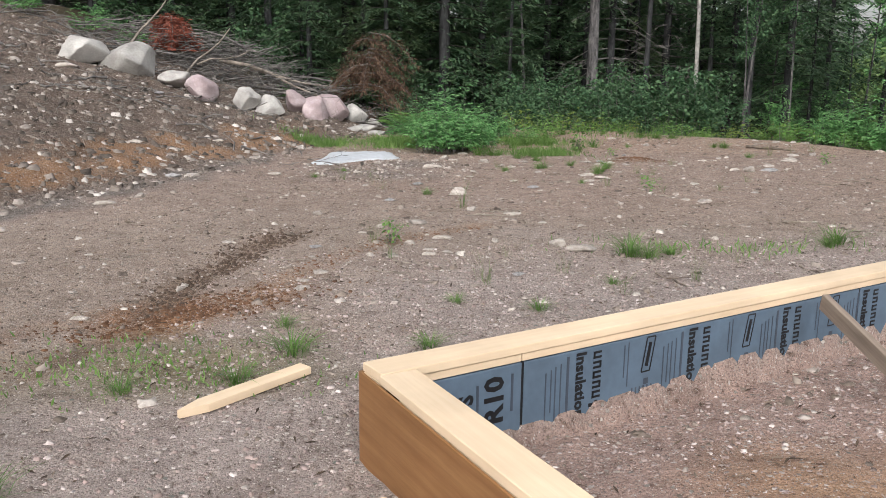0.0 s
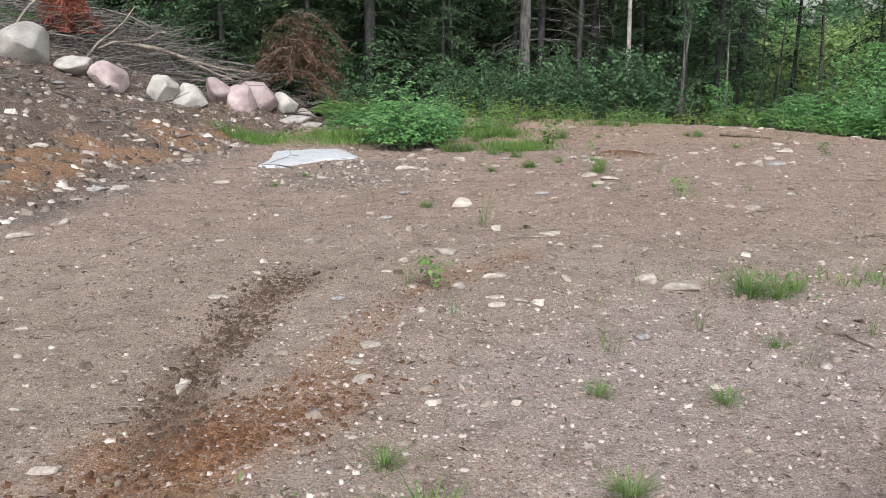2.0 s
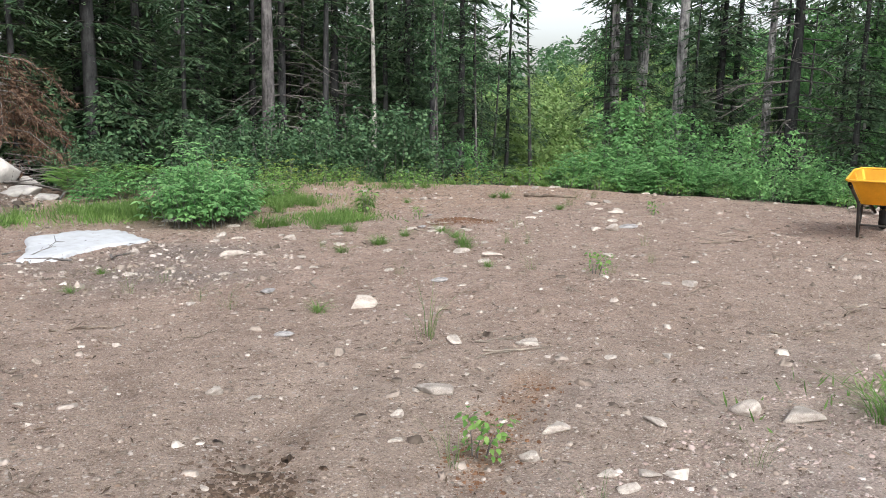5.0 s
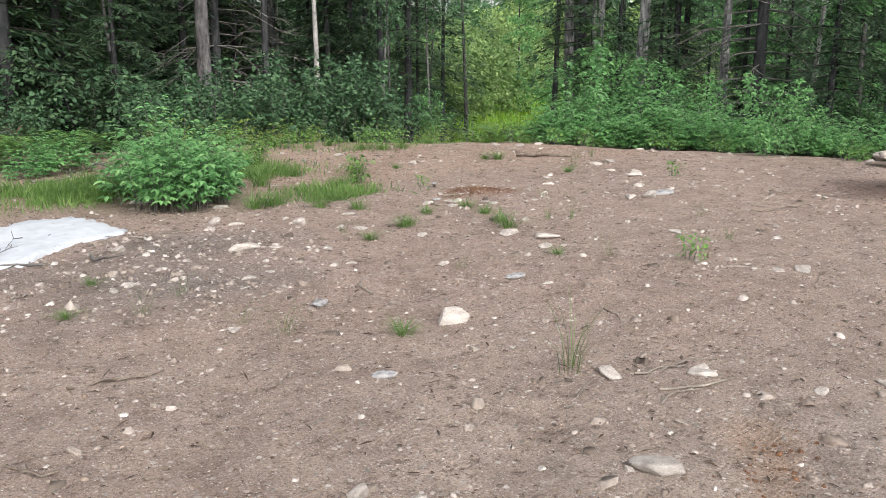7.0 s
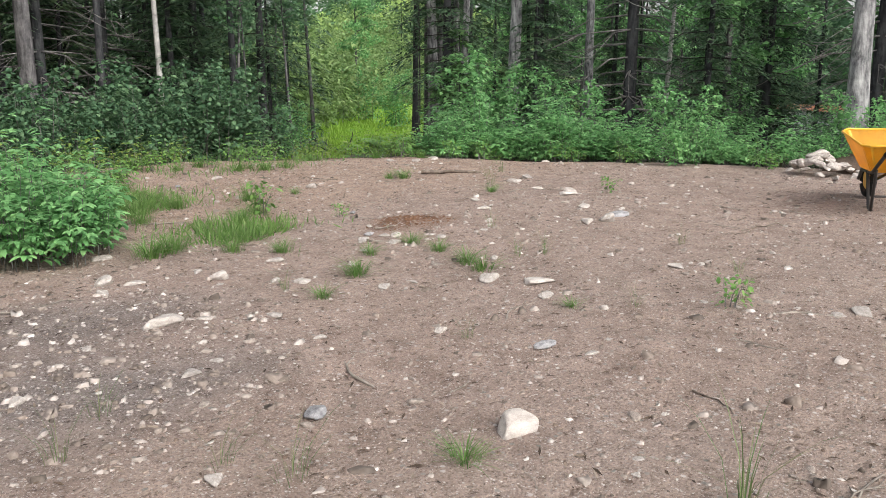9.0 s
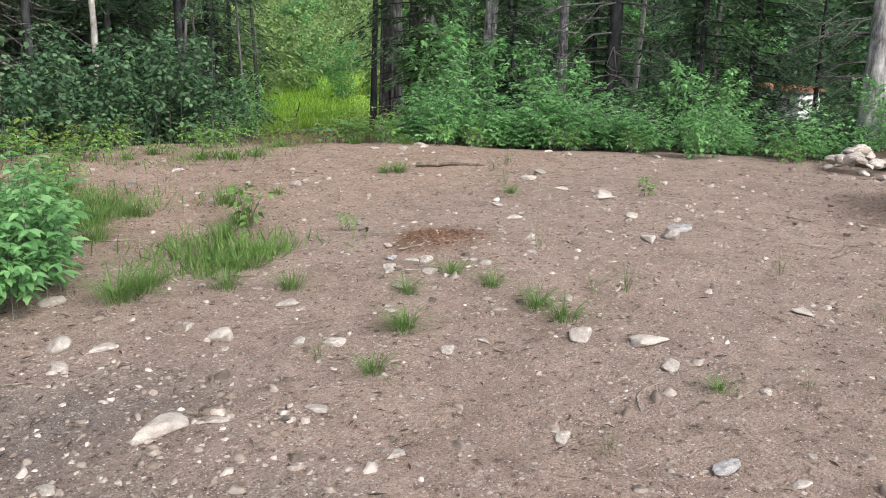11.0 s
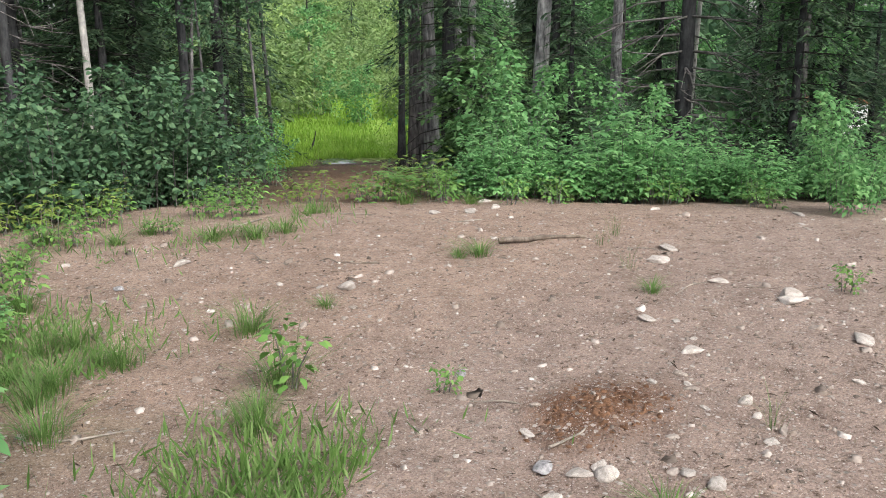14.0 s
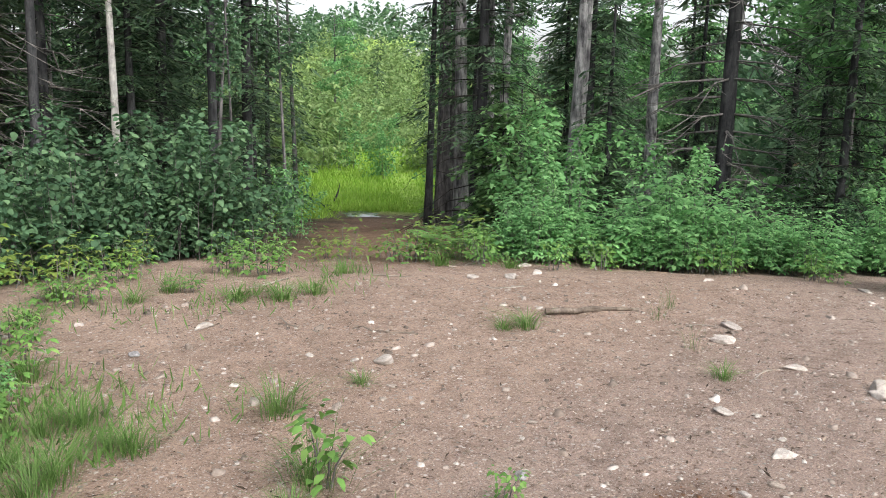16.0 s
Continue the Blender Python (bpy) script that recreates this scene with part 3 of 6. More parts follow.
def board(name, a, b, wide, thick, material, label, category, point=0.0, turn=0.0):
    """A plank from a to b; point: length of a sawn tip at its start."""
    a, b = Vector(a), Vector(b)
    L = (b - a).length
    bm = block(L, wide, thick, (L / 2, 0, 0), 0.003)
    if point:
        for v in bm.verts:
            if v.co.x < 0.02:
                v.co.y *= 0.12
        bmesh.ops.bisect_plane(bm, geom=bm.verts[:] + bm.edges[:] + bm.faces[:], plane_co=(point, 0, 0), plane_no=(1, 0, 0))
        for v in bm.verts:
            if abs(v.co.x - point) < 1e-4:
                v.co.y = math.copysign(wide / 2, v.co.y)
    me = bpy.data.meshes.new(name)
    bm.to_mesh(me)
    bm.free()
    me.materials.append(material)
    ob = new(name, me)
    q = (b - a).to_track_quat("X", "Z").to_matrix().to_4x4()
    ob.matrix_world = Matrix.Translation(a) @ q @ pose(0, 0, 0, turn, 0, 0)
    return tagged(ob, label, category)


board("brace_board", (2.07, 4.58, 0.265), (2.16, 3.42, 0.02), 0.09, 0.038, M["old_board"], "dirty grey board bracing the form against the fill", "board", turn=90)
board("wooden_stake", (-1.15, 3.66, h1(-1.15, 3.66) + 0.028), (-0.67, 4.2, h1(-0.67, 4.2) + 0.03), 0.088, 0.038, M["lumber_x"], "pointed pale lumber stake lying on the gravel", "stake", point=0.13)
board("lumber_offcut", (-0.62, 2.72, h1(-0.62, 2.72) + 0.02), (-0.16, 2.93, h1(-0.16, 2.93) + 0.02), 0.088, 0.038, M["lumber_x"], "pale lumber offcut lying beside the plywood form", "board")
board("lumber_offcut", (2.78, 5.66, h1(2.78, 5.66) + 0.03), (3.35, 6.05, h1(3.35, 6.05) + 0.03), 0.088, 0.038, M["lumber_x"], "pale lumber offcut lying outside the far form", "board")


# ---------- stones ----------
def stone_mesh(name, material, seed, sub=2, rough=0.35, flat=1.0, sharp=0.0, smooth=True):
    r = np.random.default_rng(seed)
    bm = bmesh.new()
    bmesh.ops.create_icosphere(bm, subdivisions=sub, radius=1)
    off = Vector(r.uniform(-50, 50, 3))
    cuts = [(Vector(r.normal(size=3)).normalized(), r.uniform(0.5, 0.8)) for i in range(13)]
    for v in bm.verts:
        d = v.co.normalized()
        k = 1 + rough * noise.fractal(d * 0.9 + off, 1, 2, 4) + 0.06 * noise.noise(d * 5 + off)
        p = d * k
        for nrm, lim in cuts:
            e = p.dot(nrm) - lim
            if e > 0:
                p -= nrm * e * (0.75 + 0.25 * sharp)
        v.co = (p.x, p.y, p.z * flat)
    me = bpy.data.meshes.new(name)
    bm.to_mesh(me)
    bm.free()
    me.materials.append(material)
    me.polygons.foreach_set("use_smooth", np.full(len(me.polygons), smooth))
    return me


# the row of boulders along the bank: x, y, half width, half depth, half height, material, tone
BOULDERS = (
    (-6.75, 16.4, 0.50, 0.40, 0.30, "boulder", "pale grey angular"), (-5.95, 16.7, 0.50, 0.45, 0.36, "boulder", "large pale grey rounded"),
    (-5.25, 17.0, 0.33, 0.28, 0.17, "boulder", "flat grey"), (-4.62, 16.8, 0.40, 0.34, 0.26, "pink", "reddish pink rounded"),
    (-3.97, 17.05, 0.27, 0.26, 0.22, "boulder", "pale rounded"), (-3.45, 17.25, 0.29, 0.26, 0.22, "boulder", "cream-coloured rounded"),
    (-3.10, 17.9, 0.24, 0.24, 0.24, "pink", "dull pink"), (-2.66, 18.0, 0.33, 0.28, 0.27, "pink", "pale pink"),
    (-2.42, 18.75, 0.40, 0.32, 0.34, "pink", "large pale pink"), (-1.98, 19.3, 0.25, 0.22, 0.24, "boulder", "pale grey"),
    (-1.60, 19.4, 0.24, 0.22, 0.17, "boulder", "pale leaning slab-shaped"),
)
for i, (x, y, a, b, c, m, tone) in enumerate(BOULDERS):
    ob = new("boulder", stone_mesh("boulder", M[m], 40 + i, 4, 0.3, 1.0, 0.6))
    ob.matrix_world = pose(x, y, h1(x, y) + c * 0.62, 0, 0, 37 * i) @ Matrix.Diagonal((a * 1.15, b * 1.15, c * 1.2, 1)) if i != 10 else pose(x, y, h1(x, y) + 0.12, 25, 30, 20) @ Matrix.Diagonal((a, b, 0.1, 1))
    tagged(ob, f"{tone} granite boulder resting on the bank", "boulder", "boulders along the bank")

SLAB = ((-1.88, 14.2), (-1.98, 12.85), (-1.65, 12.9), (-1.34, 13.3), (-0.74, 13.62), (-0.82, 14.0), (-0.98, 14.5), (-1.4, 14.65))


def slab_mesh():
    """A low ledge of bedrock with a ragged outline, an uneven top and worn edges."""
    g = np.random.default_rng(7)
    c = np.mean(SLAB, axis=0)
    ring = []
    for (ax, ay), (bx, by) in zip(SLAB, SLAB[1:] + SLAB[:1]):
        for u in np.linspace(0, 1, 9)[:-1]:
            ring.append((ax + (bx - ax) * u, ay + (by - ay) * u))
    ring = c + (np.array(ring) - c) * (1 + g.normal(0, 0.055, (len(ring), 1)))
    V, n = [], len(ring)
    for k, top in ((1.02, -0.09), (1.0, 0.0), (0.95, 0.016), (0.8, 0.022), (0.55, 0.026), (0.25, 0.024), (0.02, 0.024)):
        q = c + (ring - c) * k
        V.append(np.stack([q[:, 0], q[:, 1], top + 0.014 * smooth_noise(q[:, 0], q[:, 1], 7, 90) + 0.006 * smooth_noise(q[:, 0], q[:, 1], 22, 91)], 1))
    F = [(r * n + i, r * n + (i + 1) % n, (r + 1) * n + (i + 1) % n, (r + 1) * n + i) for r in range(6) for i in range(n)]
    return mesh_np("rock_slab", np.concatenate(V), F, M["slab"], True)


tagged(new("rock_slab", slab_mesh()), "flat pale bluish-grey bedrock slab sunk in the dirt", "rock slab")
for x, y, z, a, s in ((-1.75, 18.6, 0.1, 30, 0.35), (-1.45, 18.1, 0.05, 80, 0.28), (-0.2, 15.0, 0.02, 10, 0.22), (-1.9, 18.0, 0.12, 50, 0.25)):
    ob = new("flat_rock", stone_mesh("flat_rock", M["boulder"], int(90 + x * 10), 3, 0.35, 1.0, 0.9))
    ob.matrix_world = pose(x, y, h1(x, y) + z * 0.3, 8, -6, a) @ Matrix.Diagonal((s, s * 0.6, s * 0.3, 1))
    tagged(ob, "flat grey rock lying below the boulders", "rock", "flat rocks by the boulders")

STONES = [stone_mesh("stone", M["white_rock"], 200 + i, 3, 0.4, (0.75, 0.5, 0.6, 0.4, 0.65, 0.5)[i], 0.9) for i in range(6)]
TANS = [stone_mesh("stone", M["tan_rock"], 210 + i, 2, 0.4, (0.6, 0.45, 0.7)[i], 0.9) for i in range(3)]
GREYS = [stone_mesh("grey_stone", M["grey_rock"], 220 + i, 3, 0.4, 0.6, 0.9) for i in range(3)]
# stones that stand out, place by place: x, y, half length, turn
BY_BANK = (
    (-1.26, 8.57, 0.075, 20), (-1.78, 5.75, 0.065, 90), (-2.13, 4.95, 0.055, 10), (-2.28, 11.62, 0.12, 20), (-3.3, 11.23, 0.13, 60), (-3.51, 11.1, 0.12, 20),
    (-3.32, 9.34, 0.1, 80), (-3.5, 8.9, 0.12, 30), (-4.07, 12.84, 0.13, 0), (-3.63, 13.87, 0.12, 40), (-4.49, 12.48, 0.16, 10), (-2.95, 13.34, 0.12, 70),
    (-7.37, 15.0, 0.14, 0), (-6.7, 15.6, 0.2, 30), (-5.25, 15.95, 0.12, 60), (-1.2, 11.8, 0.08, 60),
)
BY_FORMS = (
    (0.29, 8.9, 0.09, 70), (-0.23, 8.1, 0.13, 150), (0.98, 7.2, 0.12, 10), (1.17, 7.02, 0.14, 5), (0.73, 8.7, 0.08, 20), (-0.97, 5.97, 0.065, 0),
    (-0.94, 5.72, 0.07, 40), (0.55, 6.1, 0.06, 20), (-0.28, 7.2, 0.07, 0), (1.3, 8.1, 0.06, 60), (0.45, 7.25, 0.07, 100), (-0.1, 6.9, 0.06, 10),
)
MID_YARD = (
    (2.92, 9.59, 0.1, 20), (2.72, 9.66, 0.06, 50), (0.17, 10.04, 0.15, 170), (-0.15, 12.39, 0.15, 10), (-0.34, 10.76, 0.085, 30), (-0.97, 10.53, 0.06, 80),
    (2.34, 13.15, 0.07, 0), (2.71, 12.97, 0.07, 20), (4.38, 12.39, 0.14, 10), (4.2, 12.5, 0.11, 40), (1.9, 11.2, 0.08, 30), (3.2, 11.0, 0.09, 80),
    (0.9, 11.2, 0.06, 10), (-0.6, 9.5, 0.07, 140), (-1.0, 12.9, 0.09, 20), (0.35, 11.6, 0.05, 0), (4.9, 13.0, 0.1, 40), (1.55, 12.1, 0.05, 90),
    (1.95, 11.75, 0.12, 15), (0.4, 12.1, 0.07, 130), (0.85, 12.75, 0.06, 40), (-0.45, 11.6, 0.07, 20), (1.1, 10.6, 0.08, 160),
)
FAR_YARD = (
    (-0.02, 13.51, 0.11, 60), (0.14, 13.36, 0.08, 0), (-0.12, 13.3, 0.07, 90), (2.13, 13.33, 0.075, 40), (2.63, 13.82, 0.05, 70), (2.43, 13.6, 0.07, 10),
    (2.54, 13.36, 0.08, 50), (2.48, 13.46, 0.06, 120), (2.6, 13.42, 0.055, 10), (5.36, 13.58, 0.14, 160), (6.36, 14.96, 0.11, 60), (5.95, 14.84, 0.12, 5),
    (3.75, 16.16, 0.1, 0), (3.43, 17.73, 0.11, 20), (2.7, 17.44, 0.07, 60), (7.36, 17.69, 0.12, 10), (6.6, 17.3, 0.1, 20), (6.25, 17.5, 0.09, 80),
    (6.9, 17.2, 0.08, 140), (8.0, 15.9, 0.1, 0), (8.6, 14.6, 0.09, 60), (4.1, 13.7, 0.09, 0), (4.5, 14.2, 0.07, 70), (3.0, 14.5, 0.06, 30),
)
MID_YARD_MORE = (
    (2.08, 11.44, 0.14, 160), (1.32, 12.15, 0.065, 20), (0.97, 12.62, 0.075, 10), (0.6, 13.06, 0.1, 10), (0.58, 13.32, 0.07, 50), (2.46, 12.14, 0.06, 40), (1.22, 13.26, 0.09, 0),
    (2.21, 13.4, 0.07, 20), (4.7, 12.46, 0.13, 150), (5.46, 13.62, 0.13, 150), (0.01, 7.4, 0.09, 10), (-0.1, 6.77, 0.06, 20), (0.04, 6.84, 0.06, 160), (-0.39, 6.67, 0.06, 0),
    (-0.9, 6.21, 0.075, 10), (-0.58, 7.86, 0.06, 30), (-0.71, 7.59, 0.04, 0), (-1.05, 7.02, 0.06, 10), (-1.02, 6.63, 0.04, 0), (-1.1, 8.43, 0.045, 0), (0.68, 8.64, 0.09, 160),
)
FAR_YARD_MORE = (
    (3.6, 13.2, 0.07, 10), (5.6, 14.2, 0.08, 100), (0.3, 14.2, 0.09, 20),
)
for i, (x, y, s, a) in enumerate(BY_BANK + BY_FORMS + MID_YARD + MID_YARD_MORE + FAR_YARD + FAR_YARD_MORE):
    grey_one = i % 9 == 5
    ob = new("stone", GREYS[i % 3] if grey_one else STONES[i % 6])
    ob.matrix_world = pose(x, y, h1(x, y) + s * 0.1, 0, 0, a) @ Matrix.Diagonal((s, s * (0.55 + 0.06 * (i % 5)), s * 0.52, 1))
    tagged(ob, "grey stone half sunk in the dirt" if grey_one else "pale stone half sunk in the brown dirt", "stone", "loose stones in the yard")


G4 = np.random.default_rng(31)
count = 0
while count < 300:
    x, y = G4.uniform(-2.8, 6.5), G4.uniform(5.5, 17)
    if off_brow(x, y) > -0.3 or inside_forms(x, y) > -0.3 or off_toe(x, y) > 0.1:
        continue
    s = 0.02 + 0.035 * G4.random() ** 2
    ob = new("stone", (STONES + TANS + TANS)[count % 12])
    ob.matrix_world = pose(x, y, h1(x, y) + s * 0.05, G4.uniform(-12, 12), G4.uniform(-12, 12), G4.uniform(0, 360)) @ Matrix.Diagonal((s, s * G4.uniform(0.5, 0.9), s * 0.6, 1))
    tagged(ob, "small stone bedded in the brown dirt", "stone", "small stones in the dirt")
    count += 1


def scatter_pebbles(name, n, place, lo, hi, label, material, power=3.0):
    """Many small flattish stones as one mesh: an uneven ring, a smaller ring above it and a cap."""
    P = place(n)
    n = len(P)
    s = lo + (hi - lo) * RNG.random(n) ** power
    th = np.arange(6) * math.pi / 3
    low = np.stack([np.cos(th), np.sin(th), np.full(6, -0.35)], 1)
    top = np.stack([0.66 * np.cos(th + 0.3), 0.66 * np.sin(th + 0.3), np.full(6, 0.42)], 1)
    V = np.concatenate([low, top])[None] * np.ones((n, 1, 1)) + RNG.normal(0, 0.2, (n, 12, 3))
    V[:, 6:, :2] += RNG.normal(0, 0.12, (n, 1, 2))
    a = RNG.uniform(0, 6.28, n)
    ca, sa = np.cos(a)[:, None], np.sin(a)[:, None]
    st = RNG.uniform(0.5, 1.0, n)[:, None]
    x, y = V[:, :, 0], V[:, :, 1] * st
    V = np.stack([x * ca - y * sa, x * sa + y * ca, V[:, :, 2] * RNG.uniform(0.5, 1.1, n)[:, None]], -1) * s[:, None, None]
    V += np.stack([P[:, 0], P[:, 1], height(P[:, 0], P[:, 1])], -1)[:, None]
    f = [(k, (k + 1) % 6, 6 + (k + 1) % 6) for k in range(6)] + [(k, 6 + (k + 1) % 6, 6 + k) for k in range(6)] + [(6, 7, 8), (6, 8, 9), (6, 9, 10), (6, 10, 11)]
    F = (np.arange(n)[:, None, None] * 12 + np.array(f)[None]).reshape(-1, 3)
    tagged(new(name, mesh_np(name, V.reshape(-1, 3), F, material, False)), label, "pebbles", kind="stuff")


def in_box(x0, x1, y0, y1, test=None):
    def go(n):
        P = np.stack([RNG.uniform(x0, x1, n), RNG.uniform(y0, y1, n)], 1)
        keep = (inside_forms(P[:, 0], P[:, 1]) < -0.03) | (inside_forms(P[:, 0], P[:, 1]) > 0.2)
        if test:
            keep &= test(P[:, 0], P[:, 1])
        return P[keep]
    return go


YARD_TEST = lambda x, y: (off_brow(x, y) < 0.2) & (off_toe(x, y) < 0.3)
scatter_pebbles("yard_pebbles", 19000, in_box(-4, 9, 2.2, 18.5, YARD_TEST), 0.004, 0.021, "small mixed pebbles strewn over the dirt", M["pebble"], 2.2)
scatter_pebbles("soil_crumbs", 11000, in_box(-3.5, 8, 4.5, 17.5, YARD_TEST), 0.004, 0.017, "brown crumbs of soil strewn over the dirt", M["crumb"], 2.5)
scatter_pebbles("yard_stones", 2300, in_box(-4, 9, 3.5, 18.5, YARD_TEST), 0.016, 0.055, "scattered small pale stones on the dirt", M["pebble"], 3.0)
scatter_pebbles("gravel_apron", 17000, in_box(-1.6, 5.5, 2.0, 8.2, lambda x, y: np.abs(y - 5 - 0.25 * x) < 2.0), 0.004, 0.02, "pinkish grey crushed gravel round the forms", M["pink_pebble"], 2.0)
scatter_pebbles("bank_stones", 15000, in_box(-10, -1.2, 6, 19, lambda x, y: off_toe(x, y) > 0.02), 0.008, 0.09, "mixed stones and gravel on the bank", M["bank_pebble"], 4.5)
scatter_pebbles("fill_gravel", 7000, in_box(0, 4.5, 0.8, 5.2, lambda x, y: inside_forms(x, y) > 0.2), 0.003, 0.016, "pinkish gravel fill inside the forms", M["pink_pebble"], 3.0)


scatter_pebbles("toe_stones", 1500, in_box(-2.4, 0.6, 10.6, 13.8, lambda x, y: np.hypot((x + 0.9) / 1.2, (y - 12.3) / 1.5) < 1), 0.008, 0.038, "grey and pale stones strewn at the foot of the bank", M["pebble"], 2.5)


def along_rut(line, wide):
    def go(n):
        pts = np.array(line)
        k, u = RNG.integers(0, len(pts) - 1, n), RNG.random(n)
        return pts[k] + (pts[k + 1] - pts[k]) * u[:, None] + RNG.normal(0, wide, (n, 2))
    return go


def round_spot(cx, cy, sx, sy, turn):
    def go(n):
        u, v, c, s = RNG.normal(0, sx, n), RNG.normal(0, sy, n), math.cos(turn), math.sin(turn)
        return np.stack([cx + u * c - v * s, cy + u * s + v * c], 1)
    return go


scatter_pebbles("soil_clods", 1900, along_rut(RUT_A[1:-2], 0.1), 0.005, 0.026, "dark damp clods of soil along a rut", M["clod"])
scatter_pebbles("rut_clods", 700, along_rut(RUT_B, 0.1), 0.004, 0.018, "crumbled clods of soil along a faint rut", M["red_clod"])
scatter_pebbles("red_soil", 1400, round_spot(-1.55, 5.12, 0.42, 0.15, 0.69), 0.004, 0.024, "loose orange-brown crumbs of turned soil", M["red_clod"])
scatter_pebbles("heap_soil", 420, round_spot(3.05, 13.68, 0.2, 0.14, 0), 0.004, 0.026, "dug reddish soil crumbs in the yard", M["red_clod"])


def scraps(n):
    """Dead leaf scraps and twig ends lying about, as one mesh."""
    P = np.concatenate([in_box(-4, 9, 3.0, 18.5, YARD_TEST)(n), in_box(-9, -2, 8, 19, lambda x, y: off_toe(x, y) > 0.1)(n // 2)])
    a = RNG.uniform(0, 6.28, len(P))
    D = np.stack([np.cos(a), np.sin(a), RNG.normal(0, 0.12, len(P))], 1)
    L = 0.012 + 0.075 * RNG.random(len(P)) ** 2.5
    up = np.tile((0, 0, 1.0), (len(P), 1)) + RNG.normal(0, 0.3, (len(P), 3))
    v, f = blades(np.stack([P[:, 0], P[:, 1], height(P[:, 0], P[:, 1]) + 0.006], 1), D, L, np.minimum(0.005 + 0.15 * L, 0.012), side=up, fold=0.3)
    tagged(new("leaf_scraps", mesh_np("leaf_scraps", v, f, M["debris"])), "dead leaf scraps and twig ends on the dirt", "debris", kind="stuff")


scraps(11000)


# ---------- sticks on the ground ----------
def stick_mesh(name, seed, length, r, material, forks=1):
    g = np.random.default_rng(seed)
    n = 7
    x = np.linspace(-length / 2, length / 2, n)
    main = [((xx, 0.05 * length * math.sin(2.2 * xx / length * 3 + seed), 0.01 * g.normal()), r * (1 - 0.55 * i / n)) for i, xx in enumerate(x)]
    paths = [main]
    for k in range(forks):
        i = int(g.integers(2, 5))
        p = np.array(main[i][0])
        d = np.array((0.5, g.choice((-1, 1)) * 0.5, 0.12)) * length * 0.35
        paths.append([(tuple(p + d * u), r * 0.6 * (1 - 0.6 * u)) for u in (0, 0.5, 1)])
    v, f = tubes(paths, 5)
    return mesh_np(name, v, f, material, True)


STICKS = [stick_mesh("stick", 300 + i, 0.45, 0.008, M["stick" if i % 2 else "pale_stick"], i % 3) for i in range(6)]
G2 = np.random.default_rng(5)
count = 0
while count < 95:
    x, y = G2.uniform(-3, 8.5), G2.uniform(5, 17.5)
    if off_brow(x, y) > -0.2 or inside_forms(x, y) > -0.3:
        continue
    ob = new("stick", STICKS[count % 6])
    s = G2.uniform(0.25, 1.2)
    ob.matrix_world = pose(x, y, h1(x, y) + 0.006, 0, 0, G2.uniform(0, 360)) @ Matrix.Scale(s, 4)
    tagged(ob, "thin dry stick lying on the dirt", "stick", "sticks on the dirt")
    count += 1
log = new("branch_log", stick_mesh("branch_log", 340, 0.85, 0.03, M["stick"], 1))
log.matrix_world = pose(6.0, 16.0, h1(6.0, 16.0) + 0.03, 0, 0, -32)
tagged(log, "bleached bent branch lying near the bushes", "branch")
for x, y, a, s in ((-1.07, 9.68, 25, 0.55), (-0.25, 9.0, 20, 0.45), (0.37, 8.54, 10, 0.7), (0.6, 8.8, -8, 0.6), (-0.13, 9.72, 60, 0.3), (-0.31, 9.55, 80, 0.3), (-0.32, 10.71, 30, 0.35), (0.01, 8.97, -40, 0.4), (-1.13, 6.5, 10, 0.5), (-0.37, 6.15, -40, 0.9), (-0.27, 6.44, -30, 0.6), (-2.45, 6.53, 20, 0.8), (-1.34, 7.58, -40, 0.5), (5.21, 11.27, -15, 1.4), (4.6, 18.6, 12, 1.8), (5.71, 18.09, -60, 0.9), (1.32, 15.3, -30, 1.1), (1.07, 12.97, -30, 0.5), (0.76, 12.73, 40, 0.5), (2.9, 9.42, 15, 1.1), (5.2, 9.9, 20, 1.5), (0.55, 8.55, -12, 1.0), (0.6, 8.8, -10, 0.9), (7.4, 17.9, 35, 1.6), (6.9, 18.1, -10, 1.2), (0.95, 7.45, 70, 0.6)):
    ob = new("stick", STICKS[int(a) % 6])
    ob.matrix_world = pose(x, y, h1(x, y) + 0.012, 0, 0, a) @ Matrix.Scale(s, 4)
    tagged(ob, "dry stick lying on the dirt", "stick", "sticks on the dirt")

